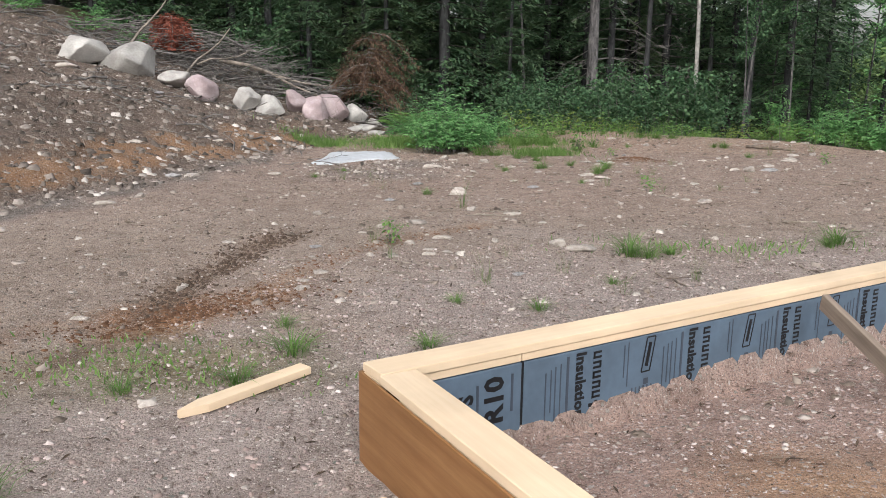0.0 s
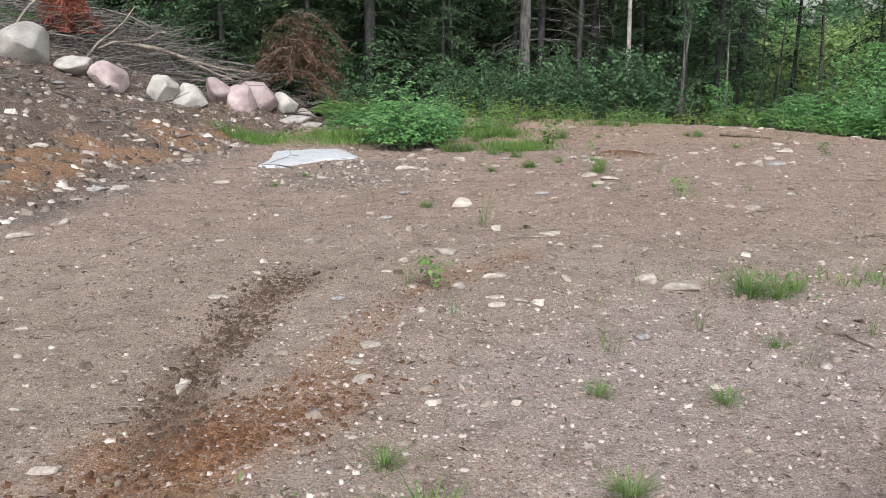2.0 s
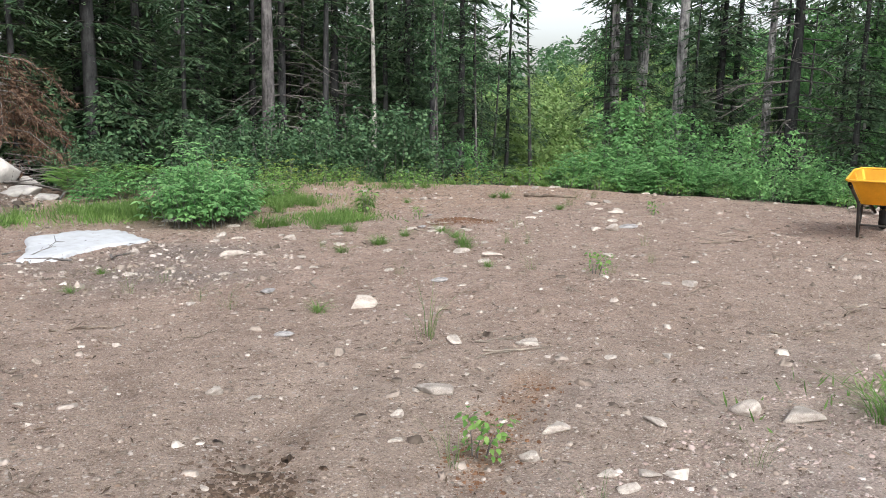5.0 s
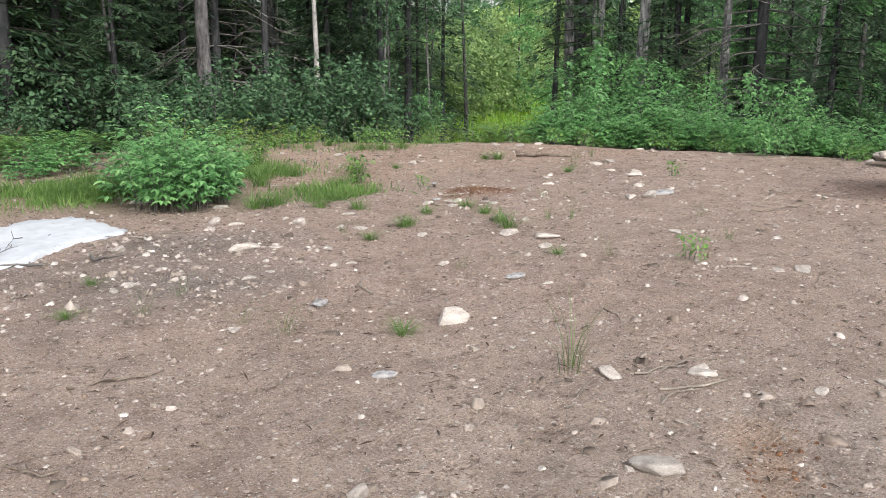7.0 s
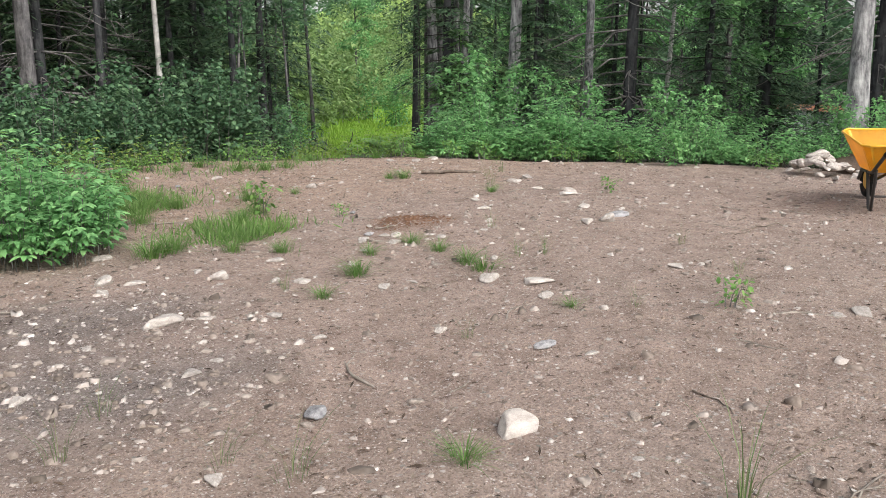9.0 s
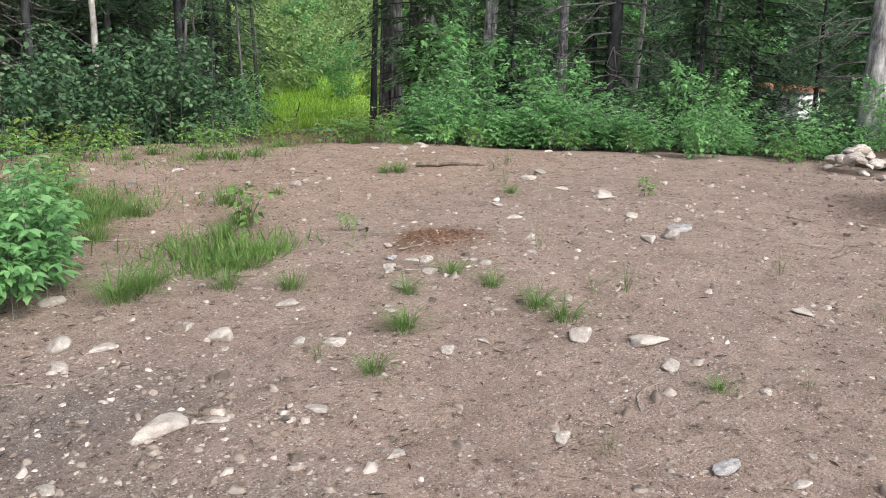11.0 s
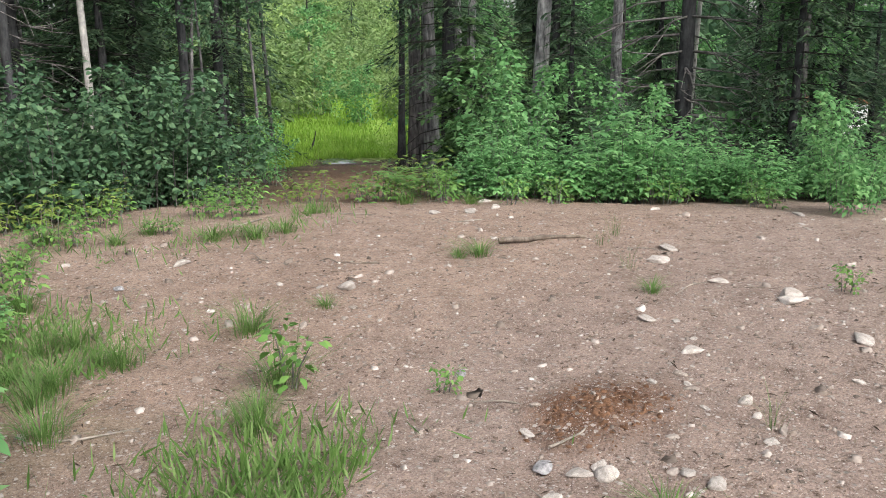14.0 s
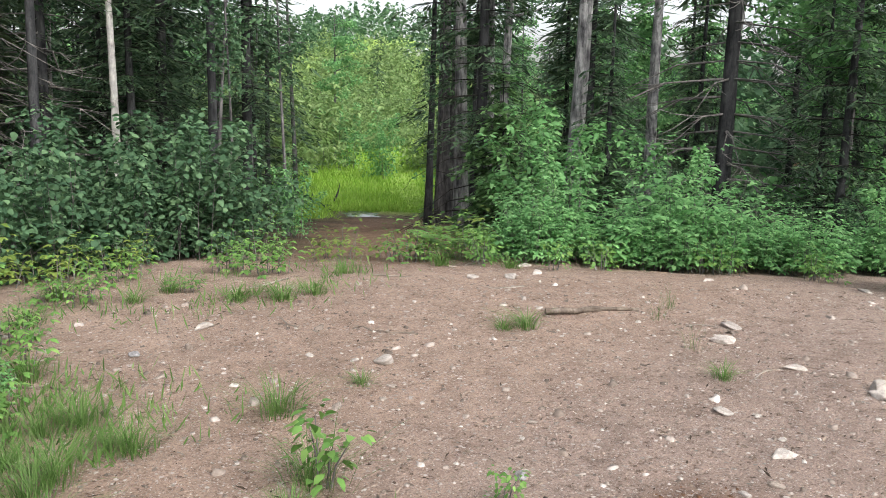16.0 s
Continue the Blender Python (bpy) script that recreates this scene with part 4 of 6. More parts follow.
# ---------- wheelbarrow and stone pile ----------
def wheelbarrow(m):
    w = thing("wheelbarrow", m, "yellow wheelbarrow with black tube frame standing on the dirt", "wheelbarrow")
    # tray: rounded rim wider than the floor, sloped front
    rim = [(-0.48, 0.30, 0.62), (-0.40, 0.36, 0.62), (0.42, 0.34, 0.68), (0.52, 0.26, 0.70)]
    low = [(-0.30, 0.19, 0.36), (-0.26, 0.22, 0.355), (0.20, 0.20, 0.35), (0.25, 0.17, 0.35)]
    def ring(half):
        return half + [(x, -y, z) for x, y, z in reversed(half)]
    bm = bmesh.new()
    lev = []
    for pts in (ring(low), ring(rim)):
        lev.append([bm.verts.new(p) for p in pts])
    n = len(lev[0])
    bm.faces.new(lev[0][::-1])
    for i in range(n):
        bm.faces.new((lev[0][i], lev[0][(i + 1) % n], lev[1][(i + 1) % n], lev[1][i]))
    bmesh.ops.solidify(bm, geom=bm.faces[:], thickness=0.006)
    bmesh.ops.bevel(bm, geom=[e for e in bm.edges if e.calc_length() > 0.2], offset=0.012, segments=2, affect="EDGES")
    tray = part("tray", bm, M["yellow"], w, "yellow painted tray")
    pts = ring(rim)
    v, f = tubes([[(p, 0.012) for p in pts + pts[:2]]], 8)
    part("rim", mesh_np("rim", v, f, M["yellow"], True), None, tray)
    for s in (1, -1):
        v, f = tubes([[((0.62, 0.09 * s, 0.19), 0.017), ((0.3, 0.15 * s, 0.32), 0.017), ((-0.3, 0.22 * s, 0.36), 0.017), ((-0.85, 0.28 * s, 0.58), 0.017)]], 8)
        h = part("handle", mesh_np("handle", v, f, M["black_metal"], True), None, w, "black tube handle")
        v, f = tubes([[((-0.85, 0.28 * s, 0.58), 0.021), ((-0.98, 0.29 * s, 0.62), 0.021)]], 8)
        part("grip", mesh_np("grip", v, f, M["rubber"], True), None, h)
        v, f = tubes([[((-0.08, 0.2 * s, 0.345), 0.015), ((-0.26, 0.21 * s, 0.02), 0.015), ((-0.34, 0.21 * s, 0.012), 0.015), ((-0.42, 0.22 * s, 0.4), 0.015)]], 8)
        part("leg", mesh_np("leg", v, f, M["black_metal"], True), None, w, "black bent tube leg")
    v, f = tubes([[((-0.3, 0.21, 0.14), 0.012), ((-0.3, -0.21, 0.14), 0.012)]], 6)
    part("crossbar", mesh_np("crossbar", v, f, M["black_metal"], True), None, w)
    a = np.linspace(0, 2 * np.pi, 25)
    v, f = tubes([[((0.60 + 0.145 * math.cos(t), 0, 0.19 + 0.145 * math.sin(t)), 0.045) for t in a]], 8)
    wheel = part("wheel", mesh_np("wheel", v, f, M["rubber"], True), None, w, "black rubber tyre")
    bm = bmesh.new()
    bmesh.ops.create_cone(bm, cap_ends=True, segments=20, radius1=0.105, radius2=0.105, depth=0.05, matrix=pose(0.60, 0, 0.19, 90, 0, 0))
    bmesh.ops.bevel(bm, geom=bm.edges[:], offset=0.01, segments=1, affect="EDGES")
    part("rim", bm, M["yellow"], wheel, "yellow wheel rim")
    return w


wheelbarrow(pose(7.06, 10.77, h1(7.06, 10.77), 0, 0, 33) @ Matrix.Scale(1.08, 4))

G3 = np.random.default_rng(9)
for i in range(46):
    r = abs(G3.normal(0, 0.42))
    a = G3.uniform(0, 6.28)
    x, y = 9.35 + 1.15 * r * math.cos(a), 12.35 + 0.8 * r * math.sin(a)
    s = G3.uniform(0.06, 0.15)
    ob = new("pile_stone", STONES[i % 6])
    ob.matrix_world = pose(x, y, h1(x, y) + max(0, 0.26 - 0.42 * r) + s * 0.2, G3.uniform(-20, 20), G3.uniform(-20, 20), G3.uniform(0, 360)) @ Matrix.Diagonal((s, s * 0.8, s * 0.75, 1))
    tagged(ob, "pale rounded stone in a heap beside the wheelbarrow", "stone", "heap of stones")
heap = new("earth_mound", stone_mesh("earth_mound", M["clod"], 401, 4, 0.4, 0.5))
heap.matrix_world = pose(10.1, 12.1, h1(10.1, 12.1) - 0.02, 0, 0, 30) @ Matrix.Diagonal((0.8, 0.5, 0.62, 1))
tagged(heap, "low mound of reddish dug earth behind the stones", "earth mound")


# ---------- plants ----------
def shrub_meshes(name, seed, wide, tall, stems, leaves, leaf_len, leaf_w, material, layered=False):
    """Arching stems with leaves set along them; an uneven outline with gaps."""
    g = np.random.default_rng(seed)
    paths, P, D = [], [], []
    per = leaves // stems
    for k in range(stems):
        a, lean = g.uniform(0, 6.28), g.uniform(0.1, 1.0)
        hgt = tall * (0.42 + 0.68 * g.random()) * (1 - 0.25 * lean)
        foot = np.array((math.cos(a), math.sin(a), 0)) * wide * 0.35 * g.random()
        out = np.array((math.cos(a), math.sin(a), 0)) * wide * 0.55 * lean
        t = np.linspace(0, 1, 6)
        pts = foot + out * (t[:, None] ** 1.6) + np.array((0, 0, 1)) * (hgt * (t - 0.12 * lean * t ** 3))[:, None] + g.normal(0, 0.015 * tall, (6, 3)) * t[:, None]
        paths.append([(tuple(p), 0.007 * (1.15 - u)) for p, u in zip(pts, t)])
        u = 1 - g.random(per) ** 1.5 * 0.9
        c = np.stack([np.interp(u, t, pts[:, i]) for i in range(3)], 1)
        side = g.normal(size=(per, 3))
        side[:, 2] *= 0.25
        side = unit(side)
        reach = (0.04 + 0.16 * g.random(per) ** 1.3) * (1.25 - u) * tall ** 0.5 + 0.03
        P.append(c + side * reach[:, None] + np.array((0, 0, 0.02)))
        d = side + np.array((0, 0, -0.25)) + g.normal(0, 0.25, (per, 3))
        D.append(d)
    P, D = np.concatenate(P), np.concatenate(D)
    P[:, 2] = np.maximum(P[:, 2], 0.03)
    sc = g.uniform(0.6, 1.25, len(P))
    up = np.tile((0, 0, 1.0), (len(P), 1)) + g.normal(0, 0.35, (len(P), 3))
    v, f = leaf_np(P, D, leaf_len * sc, leaf_w * sc, up)
    sv, sf = tubes([p[::2] + p[-1:] for p in paths], 3)
    return mesh_np(name + "_leaves", v, f, material), mesh_np(name + "_stems", sv, sf, M["twig"], True)


def cane_meshes(name, seed, wide, tall, stems, nodes, leaf, material, pairs=2):
    """A thicket of upright canes: leaves of three to five leaflets round each cane, small paler tops."""
    g = np.random.default_rng(seed)
    paths, P, D, L = [], [], [], []
    for k in range(stems):
        a, r = g.uniform(0, 6.28), math.sqrt(g.random())
        o = np.array((math.cos(a), math.sin(a), 0))
        hgt = tall * g.uniform(0.42, 1.15) * (1 - 0.35 * r * r)
        bend = g.uniform(0.05, 0.4) * hgt * (0.3 + r)
        t = np.linspace(0, 1, 5)
        pts = o * wide * 0.42 * r + o * (bend * t ** 2)[:, None] + np.array((0, 0, 1)) * (hgt * (t - 0.1 * r * t ** 3))[:, None] + g.normal(0, 0.02, (5, 3)) * t[:, None]
        paths.append([(tuple(p), 0.0055 * (1.15 - u)) for p, u in zip(pts, t)])
        ph = g.uniform(0, 6.28)
        for j in range(nodes):
            u = 0.22 + 0.78 * ((j + g.random()) / nodes) ** 0.8
            c = np.array([np.interp(u, t, pts[:, i]) for i in range(3)])
            b = ph + 2.4 * j + g.normal(0, 0.3)
            out = np.array((math.cos(b), math.sin(b), 0))
            size = leaf * (1.15 - 0.55 * u) * g.uniform(0.75, 1.2)
            rise = 0.25 + 0.7 * max(u - 0.75, 0) / 0.25
            stalk = (out + np.array((0, 0, rise))) * size * 1.1
            across = np.array((-out[1], out[0], 0))
            tip = c + stalk
            P.append(tip)
            D.append(out + np.array((0, 0, rise * 0.6 - 0.35)))
            L.append(size * 1.15)
            for m in range(pairs):
                for sd in (1, -1):
                    P.append(c + stalk * (1 - 0.42 * m) * 0.97)
                    D.append(across * sd + out * 0.45 + np.array((0, 0, rise * 0.4 - 0.3)))
                    L.append(size * (0.95 - 0.12 * m))
    P, D, L = np.array(P), np.array(D) + g.normal(0, 0.12, (len(D), 3)), np.array(L)
    up = np.tile((0, 0, 1.0), (len(P), 1)) + g.normal(0, 0.22, (len(P), 3))
    v, f = leaf_np(P, D, L, L * 0.5, up)
    v[:, 2] = np.maximum(v[:, 2], 0.02)
    sv, sf = tubes(paths, 3)
    return mesh_np(name + "_leaves", v, f, material), mesh_np(name + "_stems", sv, sf, M["twig"], True)


def plant_kind(name, label, category, group, meshes, part_name="foliage"):
    w = thing(name, Matrix.Identity(4), label, category, group)
    part(part_name, meshes[0], None, w)
    part("woody_base", meshes[1], None, w)["kind"] = "stuff"
    return w


def spread(first, places, used):
    """Moves the built thing to the first place and copies it to the others: x, y, turn, size."""
    for i, (x, y, a, s) in enumerate(places):
        m = pose(x, y, h1(x, y) - 0.02, 0, 0, a) @ Matrix.Scale(s, 4)
        if i == 0 and not used:
            first.matrix_world = m
        else:
            copy_thing(first, m)


BUSH = [plant_kind("bush", "leafy bright green bush at the edge of the dirt", "bush", "bushes round the yard", cane_meshes("bush", 500 + i, 1.4, 1.2, 30, 9, 0.135, M["leaf"])) for i in range(3)]
DARK = [plant_kind("shrub", "dark green broad-leaved shrub under the trees", "shrub", "shrubs under the trees", shrub_meshes("shrub", 520 + i, 1.7, 1.75, 17, 1700, 0.085, 0.068, M["leaf_dark"])) for i in range(3)]
YOUNG = [plant_kind("young_tree", "young broadleaf tree with light green layered leaves", "young tree", "young broadleaf trees", shrub_meshes("young_tree", 540 + i, 2.0, 3.4, 14, 2000, 0.13, 0.08, M["leaf"])) for i in range(2)]

g = np.random.default_rng(21)
places = [[], [], []]
for i in range(54):
    # band along the right-hand edge of the yard
    t = g.random()
    bx, by = np.interp(t, [0, 0.25, 0.6, 1], [7.6, 8.6, 10.2, 13.5]), np.interp(t, [0, 0.25, 0.6, 1], [17.9, 16.3, 13.9, 6.5])
    off = g.random() ** 1.2 * 2.6
    px, py = bx + 0.72 * off + 0.25, by + 0.68 * off + 0.2
    if math.hypot(px - 9.5, py - 12.2) < 1.2:
        px, py = px + 1.1, py + 0.6
    places[i % 3].append((px, py, g.uniform(0, 360), g.uniform(0.72, 1.02)))
for x, y, s in ((9.9, 17.2, 1.4), (10.6, 16.6, 1.3), (8.6, 17.9, 1.15), (0.1, 14.4, 0.9), (-0.1, 14.7, 0.85), (0.35, 14.75, 0.75), (0.2, 15.1, 1.2), (0.5, 15.3, 0.75), (0.0, 15.4, 0.9), (0.35, 16.4, 0.75), (0.6, 16.3, 0.55), (-0.9, 17.6, 0.6), (-0.4, 17.9, 0.7), (1.1, 17.4, 0.5), (1.6, 17.2, 0.42), (0.9, 17.6, 0.65), (0.3, 17.4, 0.6)):
    places[int(10 * s) % 3].append((x, y, g.uniform(0, 360), s))
for k in range(3):
    spread(BUSH[k], places[k], False)
places = [[(2.6, 21.0, 10, 0.9), (4.5, 21.7, 80, 1.15), (6.1, 22.0, 130, 1.15)], [(3.3, 21.5, 200, 0.95), (5.0, 21.3, 300, 0.95), (2.0, 21.8, 20, 0.8)], [(3.9, 21.1, 60, 0.85), (5.6, 21.8, 170, 1.25), (6.6, 22.5, 250, 1.0)]]
for i in range(18):
    t = g.random()
    px, py = np.interp(t, [0, 0.4, 0.7, 1], [-1.0, 2.8, 5.4, 7.2]), np.interp(t, [0, 0.4, 0.7, 1], [20.5, 21.2, 21.6, 22.0])
    px, py = px + g.normal(0, 0.3), py + abs(g.normal(0, 1.4))
    places[i % 3].append((px, py, g.uniform(0, 360), g.uniform(0.45, 1.15)))
for i in range(18):
    t = g.random()
    px, py = np.interp(t, [0, 0.5, 1], [11.5, 13.5, 17]), np.interp(t, [0, 0.5, 1], [20, 16, 8.5])
    places[i % 3].append((px + g.normal(0, 0.9) + 0.8, py + g.normal(0, 0.9) + 0.6, g.uniform(0, 360), g.uniform(0.5, 0.8)))
for k in range(3):
    spread(DARK[k], places[k], False)
spread(YOUNG[0], [(11.3, 20.0, 10, 0.85), (9.25, 14.3, 100, 0.55), (10.6, 12.2, 40, 0.5), (12.5, 18.5, 60, 0.8), (13.5, 33.0, 40, 1.3), (16.5, 44, 10, 1.7), (29, 52, 10, 2.0), (17, 12, 70, 1.1), (27, 58, 200, 1.8)], False)
spread(YOUNG[1], [(12.4, 20.9, 200, 0.8), (14.5, 36, 30, 1.4), (17, 42, 10, 1.2), (15, 40, 120, 1.5), (25, 50, 50, 1.8), (34, 50, 80, 1.7), (15.5, 16.5, 0, 0.9), (31, 44, 150, 1.5), (9.3, 24.0, 80, 0.6)], False)


def tuft_mesh(name, seed, n, tall, wide, material, bend=0.5, thick=0.009):
    g = np.random.default_rng(seed)
    a, r = g.uniform(0, 6.28, n), wide * 0.35 * g.random(n)
    base = np.stack([r * np.cos(a), r * np.sin(a), np.zeros(n)], 1)
    out = np.stack([np.cos(a), np.sin(a), np.zeros(n)], 1) + g.normal(0, 0.3, (n, 3))
    out[:, 2] = 0
    L = tall * g.uniform(0.45, 1.1, n)
    k = bend * g.uniform(0.3, 1.2, n)
    V, F = [], []
    s = np.cross(out, np.array((0, 0, 1.0)))
    s = unit(s) * thick / 2
    rows = []
    for u, w in ((0, 1), (0.4, 0.9), (0.75, 0.6)):
        c = base + out * (L * k * u * u)[:, None] + np.array((0, 0, 1)) * (L * (u - 0.35 * k * u * u))[:, None]
        rows += [c - s * w, c + s * w]
    tip = base + out * (L * k)[:, None] + np.array((0, 0, 1)) * (L * (1 - 0.35 * k))[:, None]
    V = np.stack(rows + [tip], 1).reshape(-1, 3)
    i = np.arange(n)[:, None] * 7
    F = np.concatenate([i + q for q in ([0, 1, 3], [0, 3, 2], [2, 3, 5], [2, 5, 4], [4, 5, 6])])
    return mesh_np(name, V, F, material)


TUFT = [tuft_mesh("grass_tuft", 600 + i, 95, 0.24, 0.34, M["grass"], 1.25, 0.007) for i in range(3)]
TALL = [tuft_mesh("tall_grass", 610 + i, 150, 0.5, 0.7, M["grass"], 0.95, 0.008) for i in range(2)]
DRY = [tuft_mesh("weed", 620 + i, 18, 0.32, 0.2, M["dry_grass"], 0.8, 0.0032) for i in range(2)]


def grow(meshes, x, y, s, name, label, category, group):
    ob = new(name, meshes[int(abs(x * 7 + y * 3)) % len(meshes)])
    ob.matrix_world = pose(x, y, h1(x, y) - 0.01, 0, 0, (x * 97 + y * 41) % 360) @ Matrix.Scale(s, 4)
    return tagged(ob, label, category, group, "stuff" if name == "weed" else "")


TUFTS_AHEAD = (
    (1.36, 12.5, 0.6), (0.86, 12.24, 0.55), (2.4, 13.02, 0.6), (1.88, 12.95, 0.55), (1.44, 12.55, 0.6), (2.2, 12.2, 0.7), (2.12, 11.97, 0.7), (5.17, 16.06, 0.85),
    (5.0, 16.15, 0.6), (5.08, 14.45, 0.6), (4.38, 18.04, 1.0), (4.7, 18.0, 0.9), (4.1, 18.3, 0.9), (3.8, 18.85, 0.8), (3.4, 18.7, 0.7), (3.37, 15.96, 0.5),
    (1.5, 6.8, 1.0), (1.85, 6.9, 0.6), (1.62, 6.7, 0.7), (3.44, 7.45, 0.9), (3.3, 7.3, 0.6), (0.55, 13.95, 1.1),
)
TUFTS_ABOUT = (
    (0.75, 14.05, 0.9), (-1.0, 4.1, 0.6), (-1.5, 3.9, 0.5), (-0.78, 4.45, 0.7), (-2.0, 3.4, 0.7), (-1.6, 2.9, 0.6), (0.62, 5.25, 0.45), (-0.05, 4.55, 0.5),
    (-0.2, 10.0, 0.5), (2.37, 12.66, 0.6), (1.75, 10.9, 0.4), (7.0, 17.6, 0.9), (6.7, 18.3, 1.0), (5.6, 18.6, 0.9), (2.5, 18.6, 1.0), (3.0, 19.2, 1.1),
    (2.0, 19.0, 1.0), (-1.4, 12.0, 0.4), (-1.7, 11.3, 0.4), (0.1, 5.4, 0.4), (1.2, 5.9, 0.4), (-0.9, 4.85, 0.45),
)
for x, y, s in TUFTS_AHEAD + TUFTS_ABOUT:
    grow(TUFT, x, y, s, "grass_tuft", "small green grass tuft growing in the dirt", "grass tuft", "grass tufts in the dirt")
for x, y, s in ((1.85, 14.75, 0.4), (2.0, 14.9, 0.36), (1.16, 13.77, 0.36), (1.45, 14.05, 0.3), (1.43, 13.5, 0.34), (0.88, 14.14, 0.34), (1.85, 16.1, 0.3), (1.7, 16.5, 0.4), (2.0, 17.4, 0.5), (1.4, 16.2, 0.35), (2.72, 15.93, 0.55), (2.3, 15.15, 0.5), (-0.6, 15.4, 0.5), (-0.2, 15.6, 0.5), (-0.9, 15.7, 0.5), (0.0, 15.3, 0.5),
                (1.9, 16.0, 0.45), (1.5, 15.9, 0.5), (1.35, 15.8, 0.5), (1.9, 16.5, 0.5), (1.2, 15.4, 0.5), (-1.3, 16.4, 0.5), (-1.9, 15.9, 0.45), (-0.5, 16.3, 0.6)):
    grow(TALL, x, y, s, "tall_grass", "clump of long green grass", "grass clump", "clumps of long grass")
for x, y, s in ((0.2, 9.06, 1.5), (2.0, 10.6, 0.8), (0.9, 11.0, 0.6), (-0.75, 10.35, 1.0), (-0.9, 10.6, 0.8), (0.75, 12.5, 0.7), (2.9, 12.0, 0.9), (3.4, 13.0, 0.9), (2.7, 12.1, 0.8), (4.0, 11.4, 0.8), (1.2, 5.6, 0.9), (0.9, 6.2, 0.9), (0.3, 5.9, 1.0), (1.8, 6.0, 0.8),
                (2.3, 6.6, 0.8), (-0.4, 6.6, 0.8), (0.5, 6.7, 0.7), (-1.3, 11.1, 0.9), (-1.0, 11.4, 0.8), (2.6, 10.2, 0.8), (3.4, 10.6, 0.7), (5.6, 14.9, 1.0), (6.6, 15.6, 1.0), (2.3, 15.0, 1.4), (6.2, 15.5, 1.0), (-0.6, 7.3, 0.8)):
    grow(DRY, x, y, s, "weed", "thin dry weed stalks standing in the dirt", "weed", "weeds in the dirt")


def sprig_mesh(seed, tall, n, leaf, material):
    return shrub_meshes("seedling", seed, 0.35, tall, 4, n, leaf, leaf * 0.62, material)


SPRIG = plant_kind("seedling", "leafy seedling growing in the dirt", "seedling", "seedlings in the yard", sprig_mesh(640, 0.42, 80, 0.06, M["leaf_bright"]))
spread(SPRIG, [(2.32, 15.1, 0, 1.0), (2.76, 14.42, 60, 0.45), (5.9, 13.4, 10, 0.6),  (2.4, 10.2, 60, 0.6), (-0.45, 7.35, 60, 0.6), (7.3, 17.3, 60, 0.9), (6.9, 17.9, 160, 1.0), (7.8, 17.0, 200, 0.9)], False)


def fern_mesh(seed):
    g = np.random.default_rng(seed)
    P, D, S = [], [], []
    for k in range(11):
        a = k * 0.571 + g.normal(0, 0.15)
        o = np.array((math.cos(a), math.sin(a), 0))
        L = g.uniform(0.4, 0.65)
        for j in range(16):
            u = (j + 1) / 17
            c = o * L * u + np.array((0, 0, 1)) * L * (1.7 * u - 1.2 * u * u)
            for s in (1, -1):
                P.append(c)
                D.append(np.array((-o[1], o[0], -0.1)) * s + o * 0.35)
                S.append(0.15 * math.sin(math.pi * (0.12 + 0.88 * u)) + 0.015)
    P, D, S = np.array(P), np.array(D), np.array(S)
    v, f = blades(P, D, S, S * 0.28, side=np.tile((0, 0, 1.0), (len(P), 1)), fold=0.05)
    return mesh_np("fern", v, f, M["leaf_bright"])


LOW = [plant_kind("low_plant", "low yellow-green leafy plant at the wood edge", "plant", "low plants along the wood", cane_meshes("low_plant", 660 + i, 0.7, 0.5, 14, 7, 0.08, M["yellow_leaf" if i else "leaf_bright"], 1)) for i in range(2)]
spread(LOW[0], [(6.9, 18.9, 0, 1.0), (7.6, 18.6, 40, 1.1), (7.2, 18.2, 80, 0.8), (5.0, 19.1, 20, 0.9), (4.9, 19.6, 60, 0.8), (3.7, 19.6, 30, 0.9), (3.0, 19.0, 0, 0.8), (2.4, 19.6, 70, 1.0), (8.3, 17.3, 20, 0.8), (9.1, 15.2, 50, 0.8), (9.9, 13.3, 10, 0.8), (8.9, 16.2, 120, 0.9), (1.9, 17.6, 10, 0.9), (1.5, 16.8, 70, 0.8), (2.2, 18.2, 30, 0.8), (3.9, 18.8, 160, 0.5), (5.9, 20.4, 0, 1.0)], False)
spread(LOW[1], [(7.3, 19.4, 0, 1.2), (8.0, 19.2, 50, 1.1), (2.7, 20.3, 90, 1.1), (3.4, 20.4, 10, 0.9), (1.7, 20.3, 140, 1.1), (6.6, 19.9, 60, 0.9), (4.3, 20.7, 20, 0.8)], False)


FERN = [fern_mesh(650 + i) for i in range(2)]
for x, y, s in ((-1.05, 18.6, 1.1), (-0.7, 18.9, 1.2), (-0.3, 18.6, 1.1), (-0.9, 19.4, 1.2), (0.0, 19.2, 1.1), (-0.5, 18.2, 0.8), (7.8, 18.3, 0.9), (8.3, 18.0, 0.9), (7.4, 18.8, 1.0), (0.5, 19.3, 1.0)):
    grow(FERN, x, y, s, "fern", "light green fern at the edge of the wood", "fern", "ferns")


# ---------- trees ----------
def trunk_mesh(name, seed, tall, r, material, bend=0.25, sides=9):
    g = np.random.default_rng(seed)
    t = np.linspace(0, 1, 9)
    ph, am = g.uniform(0, 6.28), bend * g.uniform(0.3, 1)
    path = [((am * math.sin(2.5 * u + ph) - am * math.sin(ph), 0.6 * am * (math.cos(2 * u + ph) - math.cos(ph)), tall * u - 0.25), r * (1.0 - 0.86 * u) * (1 + 0.35 * math.exp(-u * 30))) for u in t]
    v, f = tubes([path], sides)
    return mesh_np(name, v, f, material, True), path


